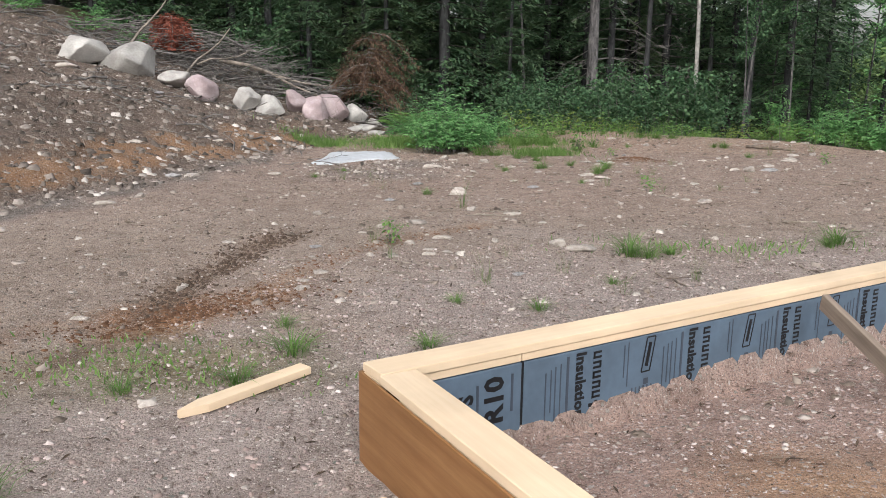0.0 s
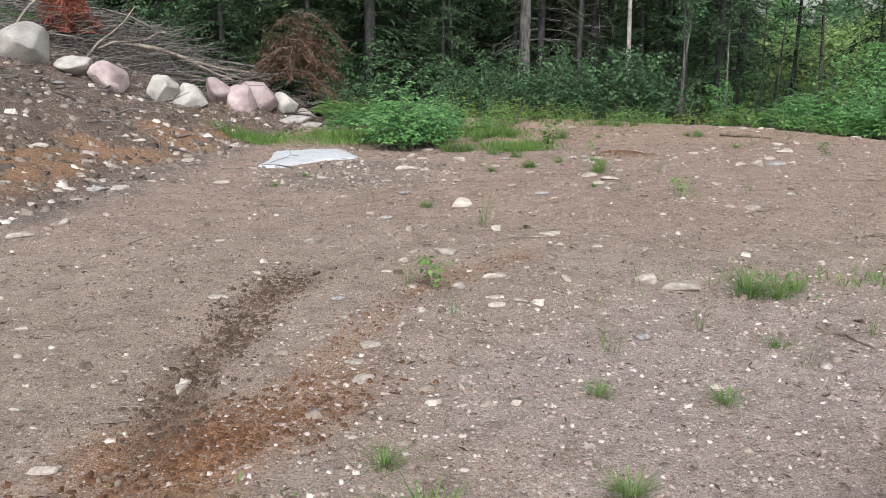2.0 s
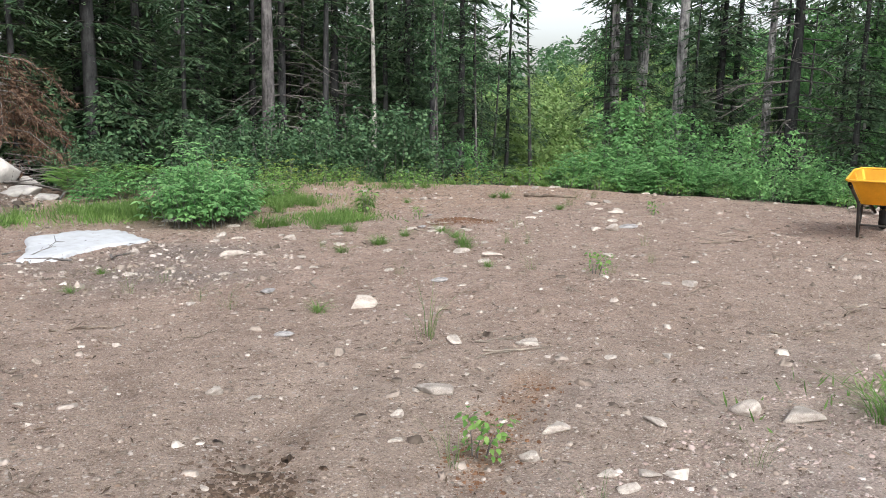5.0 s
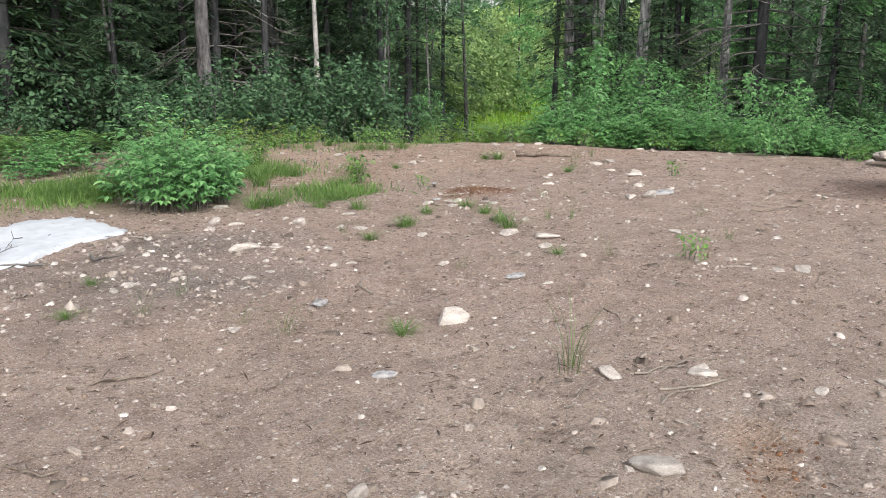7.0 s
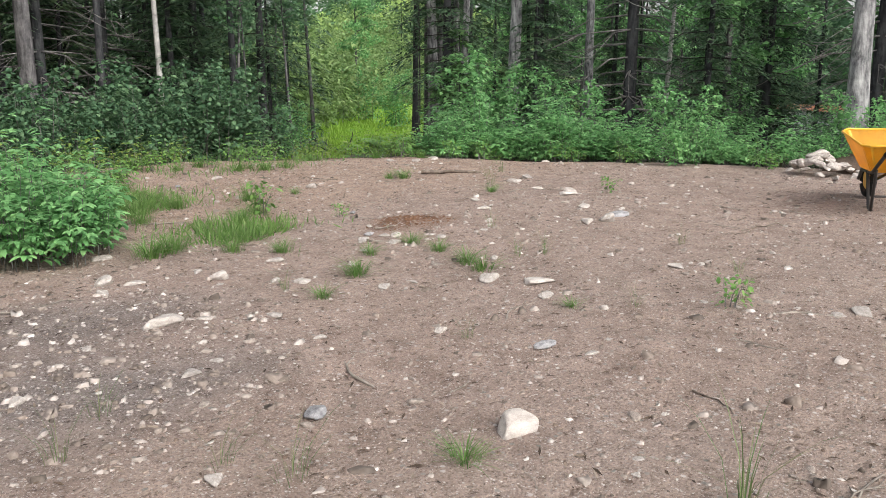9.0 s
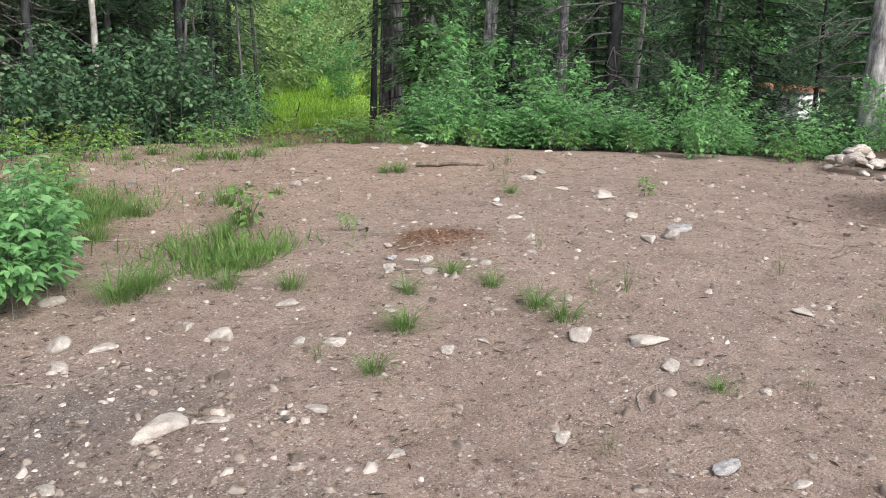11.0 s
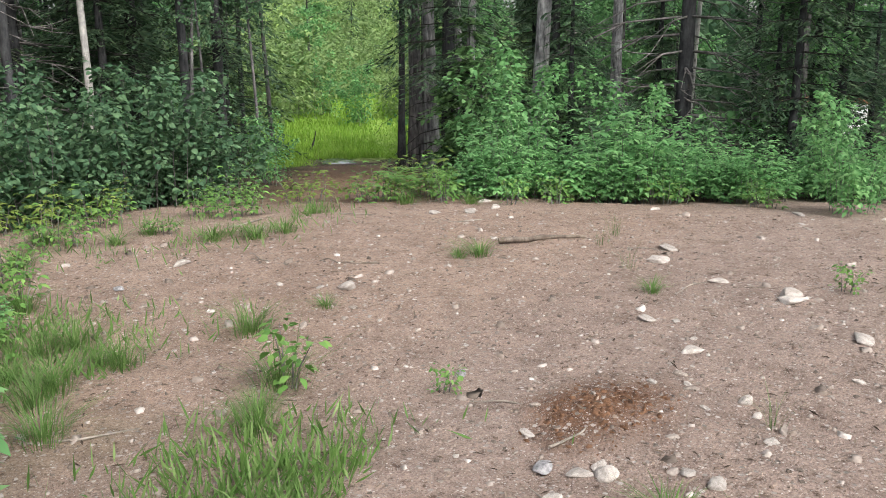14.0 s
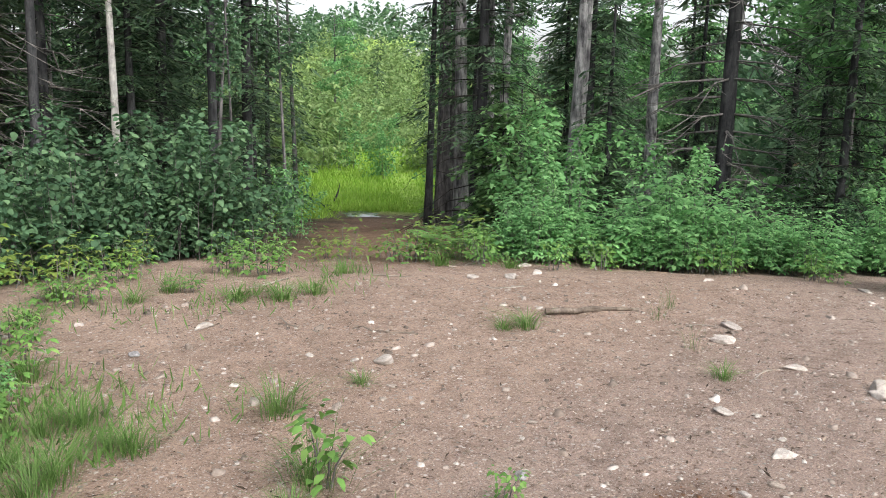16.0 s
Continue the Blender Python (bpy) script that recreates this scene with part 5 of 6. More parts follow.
def conifer(seed, tall, r, low, reach, dens, material, label, name="spruce_tree", bark="bark", dead=True, sprays=1.0, twiggy=1.0, broad=0.17):
    """A conifer: tapered trunk, drooping boughs in whorls, twigs set along each bough, bare dead boughs below."""
    g = np.random.default_rng(seed)
    w = thing(name, Matrix.Identity(4), label, "tree", "trees of the wood")
    me, path = trunk_mesh("trunk", seed, tall, r, M[bark], 0.15)
    part("trunk", me, None, w)
    tz = np.array([p[0] for p in path])
    bare, P, D, S = [], [], [], []
    z = 0.5
    while z < tall * 0.97:
        u = z / tall
        c = np.array([np.interp(z, tz[:, 2], tz[:, i]) for i in range(3)])
        c[2] = z
        L = reach * (1 - u) ** 0.75 * g.uniform(0.75, 1.1)
        alive = z > low
        for k in range(int(g.integers(3, 6))):
            a = g.uniform(0, 6.28)
            o = np.array((math.cos(a), math.sin(a), 0))
            l = L * g.uniform(0.6, 1.1)
            if not alive and not dead:
                continue
            t = np.linspace(0, 1, 3)
            pts = c + o * (l * t)[:, None] + np.array((0, 0, 1)) * (l * (0.12 * t - 0.42 * t * t))[:, None] + g.normal(0, 0.03, (3, 3)) * t[:, None]
            if sprays < 1.7 or g.random() < 0.3:
                bare.append([(tuple(p), max(0.016 * twiggy * (1 - 0.8 * q) * (0.6 + 0.5 * (1 - u)), 0.004 * twiggy)) for p, q in zip(pts, t)])
            if alive:
                n = int(dens * l * (1.0 if z < 5.2 else 0.3 if z < 8.5 else 0.09)) + 2
                q = g.uniform(0.08, 1.0, n)
                b = np.stack([np.interp(q, t, pts[:, i]) for i in range(3)], 1)
                b += (np.array((-o[1], o[0], 0)) * g.normal(0, 0.16, n)[:, None] + np.array((0, 0, -1)) * np.abs(g.normal(0, 0.09, n))[:, None]) * (0.4 + q)[:, None]
                side = np.array((-o[1], o[0], 0)) * g.choice((-1, 1), n)[:, None]
                d = side * g.uniform(0.3, 1, n)[:, None] + o * g.uniform(0.3, 1, n)[:, None] + np.array((0, 0, -1)) * g.uniform(0.05, 0.6, n)[:, None]
                P.append(b)
                D.append(d)
                S.append(g.uniform(0.07, 0.24, n) * (1.0 if z < 5.2 else 1.9 if z < 8.5 else 4.0) * sprays)
            elif g.random() < 0.8:
                for j in range(int(2 * twiggy * twiggy)):
                    i = int(g.integers(1, 3))
                    e = pts[i] + (np.array((-o[1], o[0], 0)) * g.choice((-1, 1)) * 0.5 + o * 0.6 + np.array((0, 0, g.uniform(-0.5, 0.2)))) * l * g.uniform(0.2, 0.5)
                    bare.append([(tuple(pts[i]), 0.006 * twiggy), (tuple((pts[i] + e) / 2 + (0, 0, -0.03)), 0.005 * twiggy), (tuple(e), 0.003 * twiggy)])
        z += 0.26 + 0.02 * z
    v, f = tubes(bare, 3)
    part("bough_tangle", mesh_np("bough_tangle", v, f, M["twig" if twiggy > 1 else "bough"], True), None, w, "thin bare boughs")["kind"] = "stuff"
    if P:
        P, D, S = np.concatenate(P), np.concatenate(D), np.concatenate(S)
        up = np.tile((0, 0, 1.0), (len(P), 1)) + g.normal(0, 0.3, (len(P), 3))
        v, f = blades(P, D, S, 0.016 + S * broad, side=up, fold=-0.1)
        part("crown", mesh_np("crown", v, f, material), None, w, "drooping green needle sprays")
    return w


def broadleaf(seed, tall, r, low, wide, leaves, material, bark, label, name, leaf=0.11):
    g = np.random.default_rng(seed)
    w = thing(name, Matrix.Identity(4), label, "tree", "trees of the wood")
    me, path = trunk_mesh("trunk", seed, tall, r, M[bark], 0.35)
    part("trunk", me, None, w)
    tz = np.array([p[0] for p in path])
    limbs, P = [], []
    for k in range(16):
        z = low + (tall - low) * g.random() ** 0.8 * 0.95
        c = np.array([np.interp(z, tz[:, 2], tz[:, i]) for i in range(3)])
        c[2] = z
        a, l = g.uniform(0, 6.28), wide * g.uniform(0.4, 1.0) * (1.1 - 0.6 * z / tall)
        o = np.array((math.cos(a), math.sin(a), g.uniform(0.1, 0.6)))
        pts = [c + o * l * t + np.array((0, 0, -0.15 * l * t * t)) + g.normal(0, 0.05, 3) * t for t in (0, 0.35, 0.7, 1)]
        limbs.append([(tuple(p), r * 0.3 * (1 - 0.28 * i)) for i, p in enumerate(pts)])
        m = leaves // 16
        q = g.uniform(0.25, 1, m)
        b = np.stack([np.interp(q, (0, 0.35, 0.7, 1), [p[i] for p in pts]) for i in range(3)], 1)
        P.append(b + g.normal(0, 0.22, (m, 3)) * np.array((1, 1, 0.55)) * (0.5 + l * 0.4))
    v, f = tubes(limbs, 5)
    part("limb_tangle", mesh_np("limb_tangle", v, f, M[bark], True), None, w)["kind"] = "stuff"
    P = np.concatenate(P)
    D = g.normal(size=P.shape)
    D[:, 2] = -np.abs(D[:, 2]) * 0.6
    sc = g.uniform(0.7, 1.3, len(P))
    up = np.tile((0, 0, 1.0), (len(P), 1)) + g.normal(0, 0.5, (len(P), 3))
    v, f = leaf_np(P, D, leaf * sc, leaf * 0.7 * sc, up)
    part("crown", mesh_np("crown", v, f, material), None, w, "loose crown of green leaves")
    return w


SPRUCE = [conifer(700 + i, 12 + i, 0.10 + 0.015 * i, (0.5, 1.0, 1.9, 0.3)[i], (2.1, 2.3, 2.1, 1.8)[i], (62, 60, 58, 66)[i], M["needles"] if i != 1 else M["needles_pale"], "tall dark green spruce with drooping boughs", sprays=1.1) for i in range(4)]
BACK = [conifer(760 + i, 12 + 2 * i, 0.11, 0.4, 2.4, 26, M["needles"], "dark spruce standing deep in the wood", sprays=1.8) for i in range(2)]
NEAR = conifer(770, 12, 0.15, 0.35, 2.0, 120, M["needles"], "dark green spruce with dense drooping boughs beside the lane", sprays=0.95)
SNAG = conifer(710, 13, 0.17, 4.6, 2.7, 30, M["needles"], "spruce with bare trunk and tangled dead grey boughs", bark="bark", twiggy=1.6)
POPLAR = broadleaf(720, 15, 0.19, 5.0, 2.4, 3200, M["leaf_dark"], "bark_grey", "tall poplar with a rough grey trunk", "poplar_tree")
ASPEN = broadleaf(725, 14, 0.17, 6.0, 2.2, 2600, M["leaf_dark"], "bark_pale", "tall aspen with pale grey flaking bark", "aspen_tree")
LAYERED = conifer(775, 4.2, 0.05, 0.15, 1.9, 85, M["leaf_mid"], "young tree with flat layered green sprays beside the lane", name="understorey_tree", dead=False, sprays=1.1, broad=0.42)
BIRCH = broadleaf(730, 12, 0.085, 4.2, 1.8, 2400, M["leaf_dark"], "bark_birch", "slender white-barked birch among dark spruces", "birch_tree")
SAPLING = broadleaf(740, 9, 0.055, 3.6, 1.1, 900, M["leaf_dark"], "bark_grey", "thin grey bare-stemmed sapling at the wood edge", "sapling")
BARE = broadleaf(745, 12, 0.10, 7.5, 1.2, 700, M["leaf"], "bark_grey", "slender grey tree standing at the meadow edge", "slender_tree")
STRAIGHT = conifer(776, 13, 0.10, 4.2, 1.7, 60, M["needles"], "straight dark spruce with a bare lower trunk", dead=False)
spread(BARE, [(20.3, 37.8, 0, 1.0), (17.6, 37.0, 120, 0.7), (16.9, 36.6, 40, 0.6)], False)
spread(STRAIGHT, [(15.9, 27.0, 0, 1.0), (9.0, 26.0, 130, 1.0), (6.0, 26.6, 60, 1.0), (16.9, 26.4, 50, 0.8)], False)
MAPLE = broadleaf(750, 9, 0.11, 1.2, 2.6, 3600, M["leaf"], "bark_grey", "broadleaf tree with light green leaves", "maple_tree", 0.15)

# trees that can be told apart
spread(POPLAR, [(4.35, 26.3, 0, 1.0), (17.6, 28.0, 200, 1.1), (18.6, 28.6, 20, 0.8)], False)
spread(ASPEN, [(13.4, 21.15, 120, 1.0), (12.7, 13.0, 250, 1.1), (14.4, 24.6, 30, 1.0), (14.25, 23.5, 200, 0.75), (15.0, 24.4, 80, 0.7), (17.2, 21.5, 260, 0.9)], False)
spread(LAYERED, [(13.4, 22.7, 0, 0.85), (14.3, 22.3, 120, 0.75), (12.4, 21.9, 60, 0.6), (15.3, 21.6, 200, 0.7)], False)
spread(BIRCH, [(7.75, 27.3, 0, 1.0), (9.0, 33, 80, 0.9), (1.0, 30, 160, 0.8), (22, 22, 60, 1.1)], False)
spread(SAPLING, [(2.4, 26.6, 0, 1.0), (14.6, 25.5, 30, 0.75), (8.7, 25.5, 160, 0.8), (9.1, 26.4, 60, 0.9), (10.4, 28, 200, 0.8), (8.4, 24.6, 20, 0.6), (9.9, 25.0, 250, 0.7)], False)
spread(SNAG, [(15.2, 19.0, 0, 1.0), (5.1, 27.6, 90, 0.9), (16.5, 14.0, 40, 0.9), (7.2, 29, 200, 1.0)], False)
g = np.random.default_rng(77)
spread(NEAR, [(16.8, 22.9, 60, 0.9), (8.3, 27.6, 130, 0.8), (13.2, 20.2, 90, 0.5), (15.7, 19.8, 10, 0.6), (16.2, 17.6, 200, 0.55)], False)
spots = [[(-3.6, 23.0, 40, 0.8)], [(-2.4, 24.5, 0, 0.75)], [], []]


def lane_free(x, y):
    az = math.degrees(math.atan2(x, y - 12.3))
    d = math.hypot(x, y - 12.3)
    return not (37.0 < az < 49.5 and d > 9) and not (33 < az < 52 and d > 38)


def grow_wood(n, pick, gap, kinds, used_first):
    made, tries = [], 0
    per = [[] for k in kinds]
    while len(made) < n and tries < 9000:
        tries += 1
        x, y = pick()
        if not lane_free(x, y) or any(math.hypot(x - a, y - b) < gap for a, b in made):
            continue
        if math.hypot(x, y) > 30 and 24 < math.degrees(math.atan2(x + 2, y - 4)) < 58 and g.random() < 0.72:
            continue
        if x < -2 and y < 23.3 - 0.1 * x or (2 < x < 10.5 and y < 27.8):
            continue
        made.append((x, y))
        per[int(g.integers(0, len(kinds)))].append((x, y, g.uniform(0, 360), g.uniform(0.75, 1.15)))
    for k, first in enumerate(kinds):
        spread(first, (used_first[k] if used_first else []) + per[k], False)


grow_wood(54, lambda: (g.uniform(-15, 14), 23.2 + g.random() ** 1.3 * 8.5), 1.1, SPRUCE, spots)
grow_wood(125, lambda: (g.uniform(-26, 25), 31 + g.random() * 22), 1.4, BACK, None)
for i in range(20):
    x, y = 14.5 + g.random() ** 1.2 * 9, g.uniform(3, 27)
    if lane_free(x, y) and math.hypot(x - 15.2, y - 19.0) > 1.6 and math.hypot(x - 13.4, y - 21.2) > 1.5:
        copy_thing(SPRUCE[i % 4], pose(x, y, h1(x, y) - 0.02, 0, 0, g.uniform(0, 360)) @ Matrix.Scale(g.uniform(0.7, 1.1), 4))
for i in range(18):
    x, y = 22 + g.random() * 18, g.uniform(0, 34)
    if lane_free(x, y) and math.hypot(x - 43, y - 25) > 6:
        copy_thing(BACK[i % 2], pose(x, y, h1(x, y) - 0.02, 0, 0, g.uniform(0, 360)) @ Matrix.Scale(g.uniform(0.7, 1.1), 4))
for i in range(26):
    az, d = radians(g.uniform(54, 84)), g.uniform(36, 72)
    x, y = d * math.sin(az), 12.3 + d * math.cos(az)
    if math.hypot(x - 43, y - 25) > 6:
        copy_thing(BACK[i % 2], pose(x, y, h1(x, y) - 0.02, 0, 0, g.uniform(0, 360)) @ Matrix.Scale(g.uniform(0.6, 1.0), 4))
spread(MAPLE, [(16.5, 17.2, 0, 0.9), (19, 14.5, 40, 1.0), (21, 19, 80, 1.1), (26, 34, 10, 1.0), (15.5, 43.5, 200, 0.9), (22, 24, 10, 0.9), (26, 26, 50, 1.0), (29, 30, 90, 1.0), (25, 20, 130, 0.9), (30, 22, 30, 1.0), (32, 36, 60, 1.0), (34, 28, 80, 1.1), (36, 40, 200, 1.1), (31, 60, 70, 1.3), (20, 10, 120, 1.0), (17.8, 11.5, 70, 0.8), (22.5, 15.5, 160, 1.0), (18.5, 7.5, 220, 0.9), (24, 9, 20, 1.1), (23.0, 64, 10, 1.3), (38, 56, 200, 1.2), (36, 70, 20, 1.3), (18.6, 47, 20, 1.2), (28, 72, 60, 1.4)], False)

# light green growth round the meadow
WILLOW = [plant_kind("willow_shrub", "pale green willow thicket round the meadow", "shrub", "willows round the meadow", shrub_meshes("willow_shrub", 560 + i, 4.0, 4.2, 22, 2200, 0.26, 0.12, M["willow"])) for i in range(2)]
spots = [[], []]
for i in range(60):
    az, d = g.uniform(33, 56), g.uniform(42, 120)
    if 42.0 - 60 / d < az < 46.5 + 60 / d and d < 66:
        continue
    x, y = d * math.sin(radians(az)), 12.3 + d * math.cos(radians(az))
    spots[i % 2].append((x, y, g.uniform(0, 360), g.uniform(0.6, 1.15) * (1 if d < 80 else 1.35)))
for x, y, s in ((24.5, 46, 1.0), (26, 50, 1.1), (22.5, 46.5, 0.9), (28.5, 55, 1.2), (25.0, 53, 1.0), (42, 48, 1.0), (37, 44.5, 0.9), (52, 66, 1.0), (48, 64, 0.9), (56, 68, 1.1), (60, 72, 1.2), (50, 72, 1.2), (57, 78, 1.3), (66, 80, 1.4), (62, 86, 1.4), (70, 88, 1.5), (76, 86, 1.5), (80, 96, 1.6), (72, 98, 1.6), (88, 100, 1.6), (84, 108, 1.7), (64, 96, 1.5)):
    spots[0].append((x, y, g.uniform(0, 360), s))
for k in range(2):
    spread(WILLOW[k], spots[k], False)
for i in range(9):
    x, y = ((66, 74), (69, 76), (72, 75), (64, 79), (55, 82), (52, 85), (88, 88), (92, 84), (80, 90))[i]
    copy_thing(BACK[i % 2], pose(x, y, h1(x, y) - 0.05, 0, 0, 70 * i) @ Matrix.Scale(0.5 + 0.06 * (i % 4), 4))

# undergrowth inside the wood
places = [[], [], []]
for i in range(20):
    x, y = (g.uniform(-12, 10), 23.2 + g.random() * 6) if i % 3 else (g.uniform(14, 22), g.uniform(5, 22))
    if lane_free(x, y):
        places[i % 3].append((x, y, g.uniform(0, 360), g.uniform(0.8, 1.5)))
for k in range(3):
    spread(DARK[k], places[k], True)


# ---------- brush pile ----------
def brush(name, seed, n, cx, cy, rx, ry, high, label, length=2.2):
    g = np.random.default_rng(seed)
    paths = []
    for k in range(n):
        x, y = cx + rx * g.normal(0, 0.5), cy + ry * g.normal(0, 0.5)
        top = high * math.exp(-((x - cx) / rx) ** 2 - ((y - cy) / ry) ** 2)
        z = h1(x, y) + 0.03 + top * g.random()
        a = g.uniform(0, 6.28) if g.random() < 0.55 else g.normal(-0.2, 0.5)
        L, tilt = length * g.uniform(0.3, 1.0), g.normal(0.06, 0.16)
        d = np.array((math.cos(a), math.sin(a), tilt))
        r = 0.005 + 0.022 * g.random() ** 3
        pts = [np.array((x, y, z)) + d * L * (t - 0.5) + np.array((0, 0, -0.12 * L * (t - 0.5) ** 2)) + g.normal(0, 0.03, 3) for t in (0, 0.33, 0.66, 1)]
        for p in pts:
            p[2] = max(p[2], h1(p[0], p[1]) + 0.02)
        paths.append([(tuple(p), r * (1 - 0.22 * i)) for i, p in enumerate(pts)])
        for j in range(3):
            p = pts[int(g.integers(1, 4))]
            e = p + (d * 0.5 + g.normal(0, 0.5, 3)) * 0.35 * L * 0.5
            e[2] = max(e[2], h1(e[0], e[1]) + 0.02)
            paths.append([(tuple(p), r * 0.5), (tuple((p + e) / 2), r * 0.4), (tuple(e), r * 0.25)])
    v, f = tubes(paths, 4)
    tagged(new(name, mesh_np(name, v, f, M["twig"], True)), label, "brush pile", kind="stuff")


brush("brush_pile", 800, 560, -5.2, 19.6, 3.4, 1.5, 1.0, "tangled pile of dead grey branches behind the boulders", 1.7)
brush("brush_litter", 801, 150, -6.0, 15.2, 4.5, 2.6, 0.02, "thin dead twigs strewn over the bank", 0.9)
for x0, y0, x1, y1, z0, z1, r in ((-4.8, 18.6, -2.7, 19.8, 0.5, 0.55, 0.05), (-4.3, 19.2, -2.3, 18.9, 0.45, 0.35, 0.03), (-6.6, 18.2, -6.0, 19.5, 0.2, 1.6, 0.03), (-5.4, 18.2, -4.7, 19.2, 0.1, 1.2, 0.025), (-5.2, 18.3, -4.2, 18.9, 0.3, 0.9, 0.02)):
    a, b = Vector((x0, y0, h1(x0, y0) + z0)), Vector((x1, y1, h1(x1, y1) + z1))
    v, f = tubes([[(tuple(a.lerp(b, t) + Vector((0, 0, 0.05 * math.sin(7 * t)))), r * (1 - 0.6 * t)) for t in (0, 0.25, 0.5, 0.75, 1)]], 6)
    tagged(new("dead_branch", mesh_np("dead_branch", v, f, M["pale_stick"], True)), "bleached dead branch sticking out of the brush pile", "branch", "branches in the brush pile")


def dead_top(seed, n, wide, tall, material, label, at, name, lift=0.0):
    """The dried crown of a felled conifer: drooping dead sprays on a fan of boughs."""
    g = np.random.default_rng(seed)
    w = thing(name, pose(at[0], at[1], h1(at[0], at[1]) + lift, 0, 0, 0), label, "dead tree top")
    paths, P, D, S = [], [], [], []
    for k in range(34):
        a, l = g.uniform(0, 6.28), wide * g.uniform(0.4, 1)
        o = np.array((math.cos(a), math.sin(a), 0))
        z = tall * g.uniform(0.15, 1.0)
        pts = [np.array((0, 0, z)) + o * l * t * (1.1 - 0.6 * z / tall) + np.array((0, 0, 0.1 * t - 0.45 * t * t)) * l for t in (0, 0.4, 0.75, 1)]
        for p in pts:
            p[2] = max(p[2], 0.03)
        paths.append([(tuple(p), 0.012 * (1 - 0.25 * i)) for i, p in enumerate(pts)])
        m = n // 34
        q = g.uniform(0.1, 1, m)
        P.append(np.stack([np.interp(q, (0, 0.4, 0.75, 1), [p[i] for p in pts]) for i in range(3)], 1))
        D.append(o * 0.5 + g.normal(0, 0.5, (m, 3)) + np.array((0, 0, -0.6)))
        S.append(g.uniform(0.05, 0.17, m))
    v, f = tubes(paths, 4)
    part("bough_tangle", mesh_np("bough_tangle", v, f, M["twig"], True), None, w)["kind"] = "stuff"
    P, D, S = np.concatenate(P), np.concatenate(D), np.concatenate(S)
    P[:, 2] = np.maximum(P[:, 2], 0.05)
    P = P + g.normal(0, 0.05, P.shape)
    P[:, 2] = np.maximum(P[:, 2], 0.05)
    v, f = blades(P, D, S, 0.012 + 0.08 * S)
    v[:, 2] = np.maximum(v[:, 2], 0.01)
    part("needles", mesh_np("needles", v, f, material), None, w)


dead_top(810, 6000, 2.3, 2.2, M["brown_leaf"], "drooping dead brown spruce top at the end of the brush", (-1.9, 21.2), "dead_spruce_top")
dead_top(811, 3600, 1.0, 0.8, M["rust_leaf"], "rust-red dead conifer top lying on the brush", (-5.95, 19.2), "dead_conifer_top", 0.25)
spread(BUSH[0], [(-8.2, 20.5, 30, 0.9), (-7.4, 20.9, 80, 0.9), (-9.6, 20.2, 10, 0.8), (-3.7, 19.9, 50, 0.35)], True)

# ---------- beyond the clearing ----------
def meadow(name, n, t0, t1, tall, material, label):
    """Grass of the lane and the meadow, as one mesh."""
    g = np.random.default_rng(len(name))
    t = t0 + (t1 - t0) * g.random(n) ** 1.8
    s = (g.random(n) * 2 - 1) * (4.6 + 0.10 * t)
    x, y = 6.3 + 0.68 * t + 0.735 * s, 17.8 + 0.735 * t - 0.68 * s
    P = np.stack([x, y, height(x, y)], 1)
    D = g.normal(0, 0.35, (n, 3)) + np.array((0, 0, 1))
    L = tall * g.uniform(0.4, 1.2, n) * np.where(np.abs(s - 1.2) < 0.5, 0.4, 1.0) * (1 + 0.8 * np.clip(-s - 2.5, 0, 1))
    v, f = blades(P, D, L, 0.012 + 0.0011 * t, fold=0.1)
    tagged(new(name, mesh_np(name, v, f, material)), label, "grass", kind="stuff")


M["meadow"] = leafy("meadow_grass", (0.19, 0.37, 0.045), (0.27, 0.47, 0.07), (0.38, 0.56, 0.12), 0.4)
meadow("meadow_grass", 30000, 22.8, 64, 0.34, M["meadow"], "lush bright green grass of the clearing")


def verge(n):
    g = np.random.default_rng(4)
    s, t = -3.0 + g.normal(0, 0.5, n), g.uniform(17.5, 22.5, n)
    x, y = 6.3 + 0.68 * t + 0.735 * s, 17.8 + 0.735 * t - 0.68 * s
    P = np.stack([x, y, height(x, y)], 1)
    v, f = blades(P, g.normal(0, 0.4, (n, 3)) + np.array((0, 0, 1)), g.uniform(0.12, 0.32, n), 0.025, fold=0.1)
    tagged(new("verge_grass", mesh_np("verge_grass", v, f, M["meadow"])), "green grass beside the muddy lane", "grass", kind="stuff")


verge(2600)


def lawn(name, n, cx, cy, sx, sy, tall, label):
    g = np.random.default_rng(len(name) + n)
    x, y = cx + sx * g.normal(0, 0.5, n), cy + sy * g.normal(0, 0.5, n)
    keep = (smooth_noise(x, y, 3.0, 70) > -0.35) & (np.hypot(x + 1.42, (y - 13.75) / 1.6) > 0.75)
    x, y = x[keep], y[keep]
    P = np.stack([x, y, height(x, y) - 0.01], 1)
    v, f = blades(P, g.normal(0, 0.45, (len(P), 3)) + np.array((0, 0, 1)), tall * g.uniform(0.4, 1.2, len(P)), 0.012, fold=0.1)
    tagged(new(name, mesh_np(name, v, f, M["grass"])), label, "grass", kind="stuff")


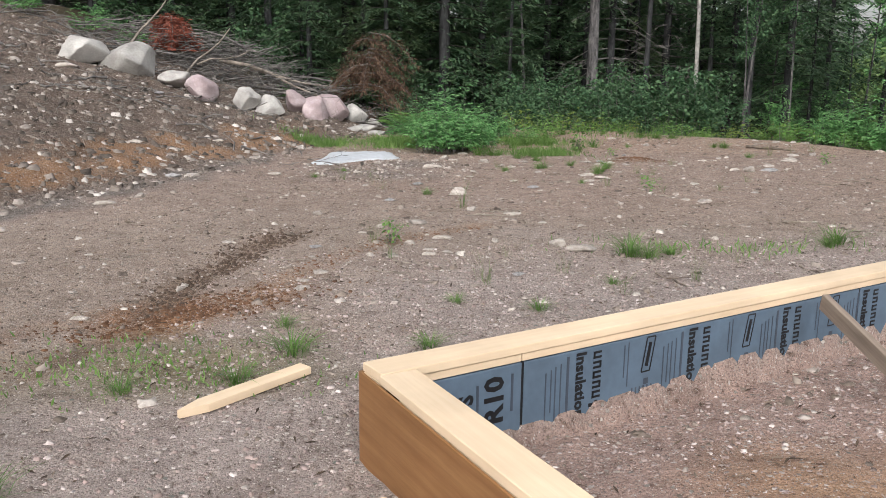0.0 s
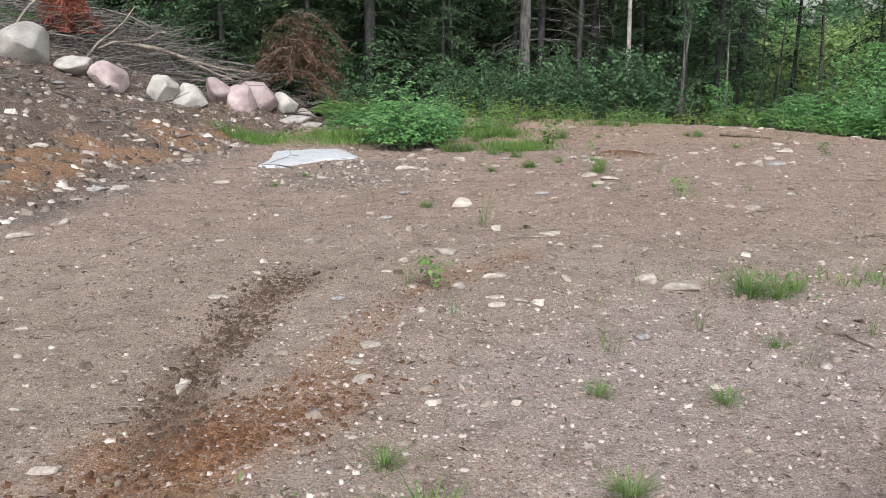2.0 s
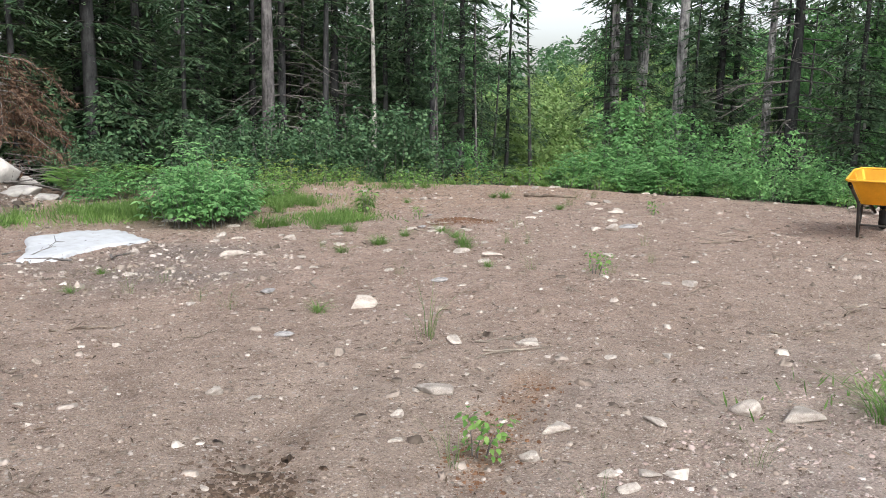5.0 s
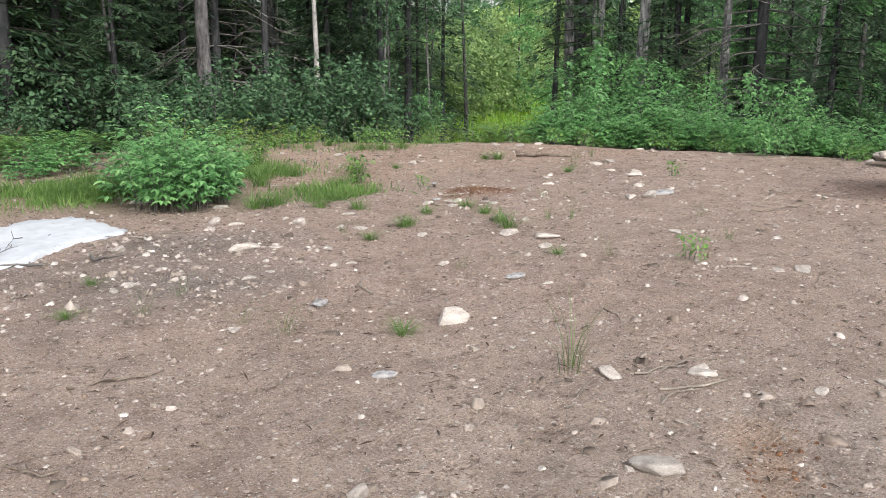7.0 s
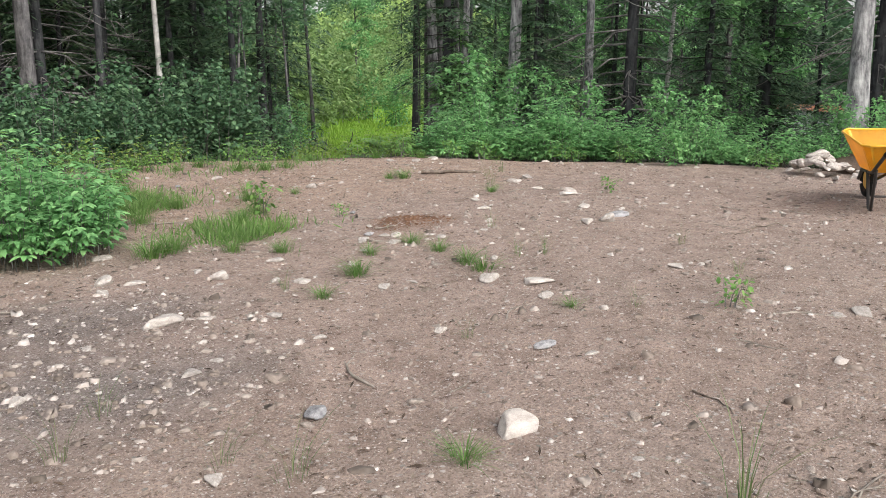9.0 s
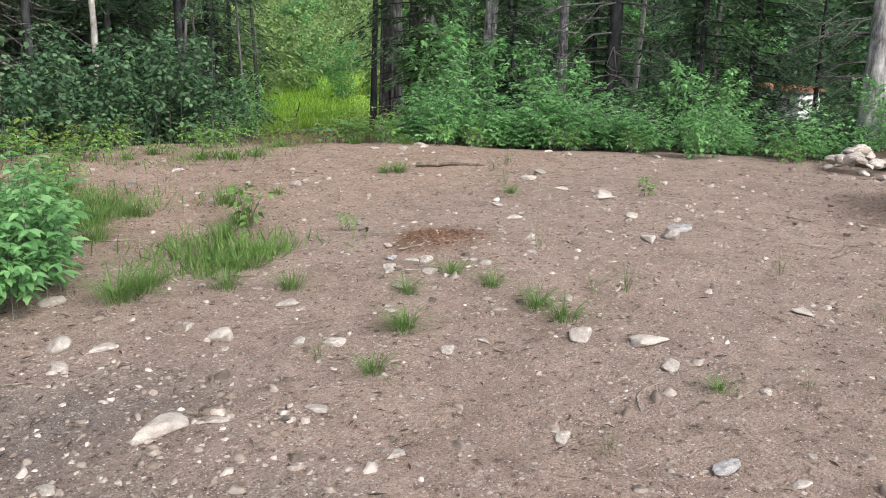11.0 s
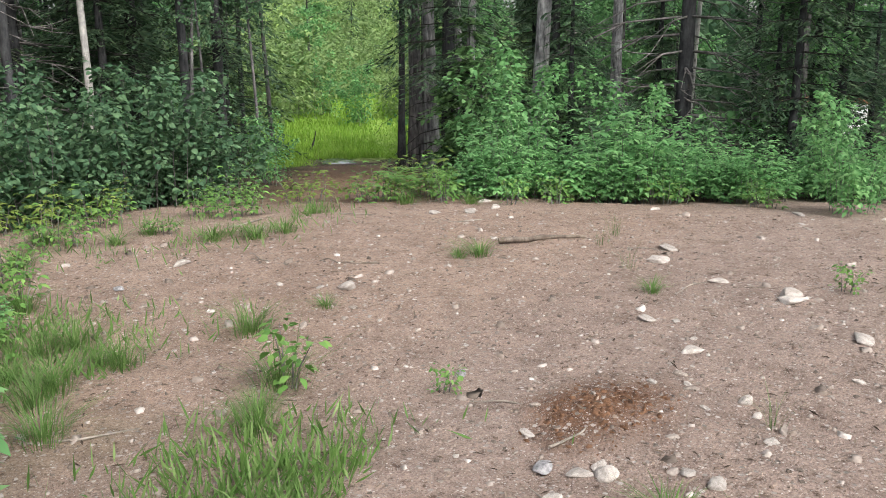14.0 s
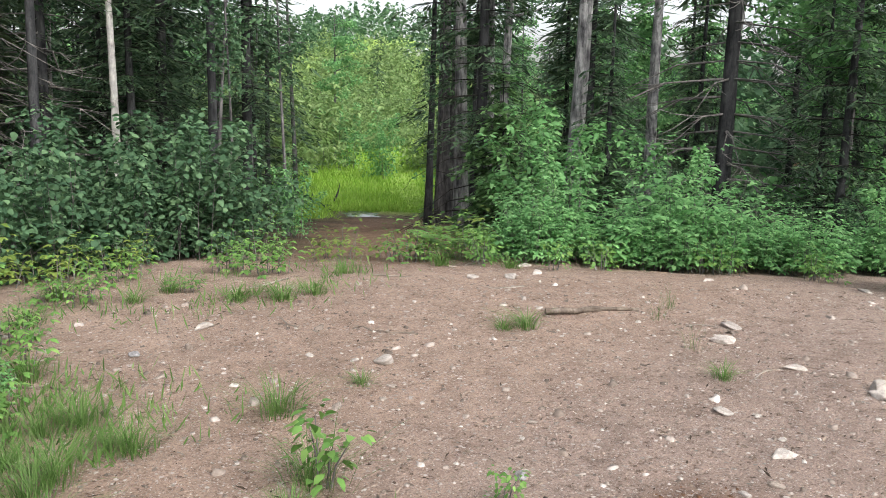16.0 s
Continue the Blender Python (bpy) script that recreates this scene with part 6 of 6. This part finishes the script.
lawn("grass_patch", 4600, -0.6, 15.9, 0.9, 0.8, 0.15, "patch of bright green grass above the rock slab")
lawn("bank_grass", 1400, -2.3, 15.6, 0.6, 0.5, 0.15, "thin grass on the bank below the boulders")
lawn("edge_grass", 2000, 1.5, 16.6, 0.9, 1.2, 0.13, "rough grass round the bushes")
lawn("brow_grass", 900, 4.3, 18.6, 1.6, 0.7, 0.14, "thin grass along the brow of the yard")
lawn("clover_patch", 1500, 1.6, 14.3, 0.6, 0.6, 0.14, "low weeds and grass in the dirt")
lawn("roadside_grass", 260, 2.6, 7.1, 1.6, 0.35, 0.1, "sparse low grass in the gravel")
lawn("moss_weeds", 700, -1.5, 4.2, 0.9, 0.5, 0.05, "sparse low green weeds in the dirt")
def puddle(x, y):
    """Still water in the muddy lane: an uneven outline just above the mud."""
    t = np.linspace(0, 2 * np.pi, 41)[:-1]
    r = 1 + 0.22 * np.sin(2 * t + 1) + 0.14 * np.sin(5 * t) + 0.08 * np.sin(9 * t + 2)
    V = np.stack([0.62 * r * np.cos(t), 0.75 * r * np.sin(t), np.zeros(40)], 1)
    ring = np.stack([0.9 * V[:, 0], 0.9 * V[:, 1], np.full(40, 0.004)], 1)
    me = mesh_np("puddle", np.concatenate([V, ring, [(0, 0, 0.004)]]), [(i, (i + 1) % 40, 40 + (i + 1) % 40) for i in range(40)] + [(i, 40 + (i + 1) % 40, 40 + i) for i in range(40)] + [(40 + i, 40 + (i + 1) % 40, 80) for i in range(40)], M["puddle"], True)
    ob = new("puddle", me)
    ob.matrix_world = pose(x, y, max(h1(x + a, y + b) for a in (-0.5, 0, 0.5) for b in (-0.6, 0, 0.6)) + 0.01, 0, 0, 35)
    tagged(ob, "shallow puddle of rainwater on the muddy lane", "puddle")


puddle(19.8, 33.7)
stub = new("tree_stub", trunk_mesh("tree_stub", 905, 1.1, 0.07, M["bark"], 0.2, 7)[0])
stub.matrix_world = pose(22.1, 37.9, h1(22.1, 37.9), 0, 12, 0)
tagged(stub, "short dark broken stub at the edge of the meadow", "tree stub")


def far_woods():
    """Woods on the slope beyond the meadow, one mesh of many ragged crowns."""
    g = np.random.default_rng(3)
    P, D, S = [], [], []
    for k in range(900):
        a = radians(g.uniform(-40, 130))
        d = g.uniform(56, 150) if a < radians(22) or a > radians(57) else g.uniform(150, 270)
        x, y = d * math.sin(a), 12 + d * math.cos(a)
        base, tall, wide = h1(x, y), g.uniform(6, 10), g.uniform(1.8, 3.4)
        n = 110
        u = g.random(n)
        r = wide * (1 - u) ** 0.7 * np.sqrt(g.random(n)) + 0.2
        th = g.uniform(0, 6.28, n)
        P.append(np.stack([x + r * np.cos(th), y + r * np.sin(th), base + 0.4 + tall * u], 1))
        D.append(np.stack([np.cos(th), np.sin(th), np.full(n, -0.5)], 1) + g.normal(0, 0.3, (n, 3)))
        S.append(g.uniform(0.6, 1.3, n))
    P, D, S = np.concatenate(P), np.concatenate(D), np.concatenate(S)
    v, f = blades(P, D, S, S * 0.55, fold=0.1)
    tagged(new("far_woods", mesh_np("far_woods", v, f, M["leaf_dark"])), "distant mixed woods on the hillside", "woods", kind="stuff")


far_woods()


def house(m, sx, sy, hgt, roof_mat, label):
    w = thing("house", m, label, "house")
    part("wall", block(sx, sy, hgt, (0, 0, hgt / 2), 0.02), M["siding"], w)
    bm = bmesh.new()
    o = 0.35
    A = [(-sx / 2 - o, -sy / 2 - o, hgt), (sx / 2 + o, -sy / 2 - o, hgt), (sx / 2 + o, sy / 2 + o, hgt), (-sx / 2 - o, sy / 2 + o, hgt), (-sx / 2 - o, 0, hgt + sy * 0.14), (sx / 2 + o, 0, hgt + sy * 0.14)]
    vs = [bm.verts.new(p) for p in A]
    for q in ((0, 1, 5, 4), (2, 3, 4, 5), (0, 4, 3), (1, 2, 5), (3, 2, 1, 0)):
        bm.faces.new([vs[i] for i in q])
    part("roof", bm, roof_mat, w)
    for x in (-sx * 0.28, sx * 0.05, sx * 0.32):
        win = part("window", block(1.1, 0.06, 1.0, (x, -sy / 2 - 0.02, hgt * 0.6), 0.01), M["siding"], w)
        part("pane", block(0.95, 0.02, 0.85, (x, -sy / 2 - 0.055, hgt * 0.6), 0), M["glass_dark"], win)


house(pose(43.5, 25.2, h1(43.5, 25.2), 0, 0, 75) @ Matrix.Scale(0.6, 4), 7, 3, 2.3, M["roof"], "low white cabin with an orange roof behind the trees")
house(pose(124, 131, h1(124, 131) + 0.2, 0, 0, -44) @ Matrix.Scale(0.42, 4), 12, 7, 2.6, M["metal_roof"], "distant house with a pale metal roof on the hillside")
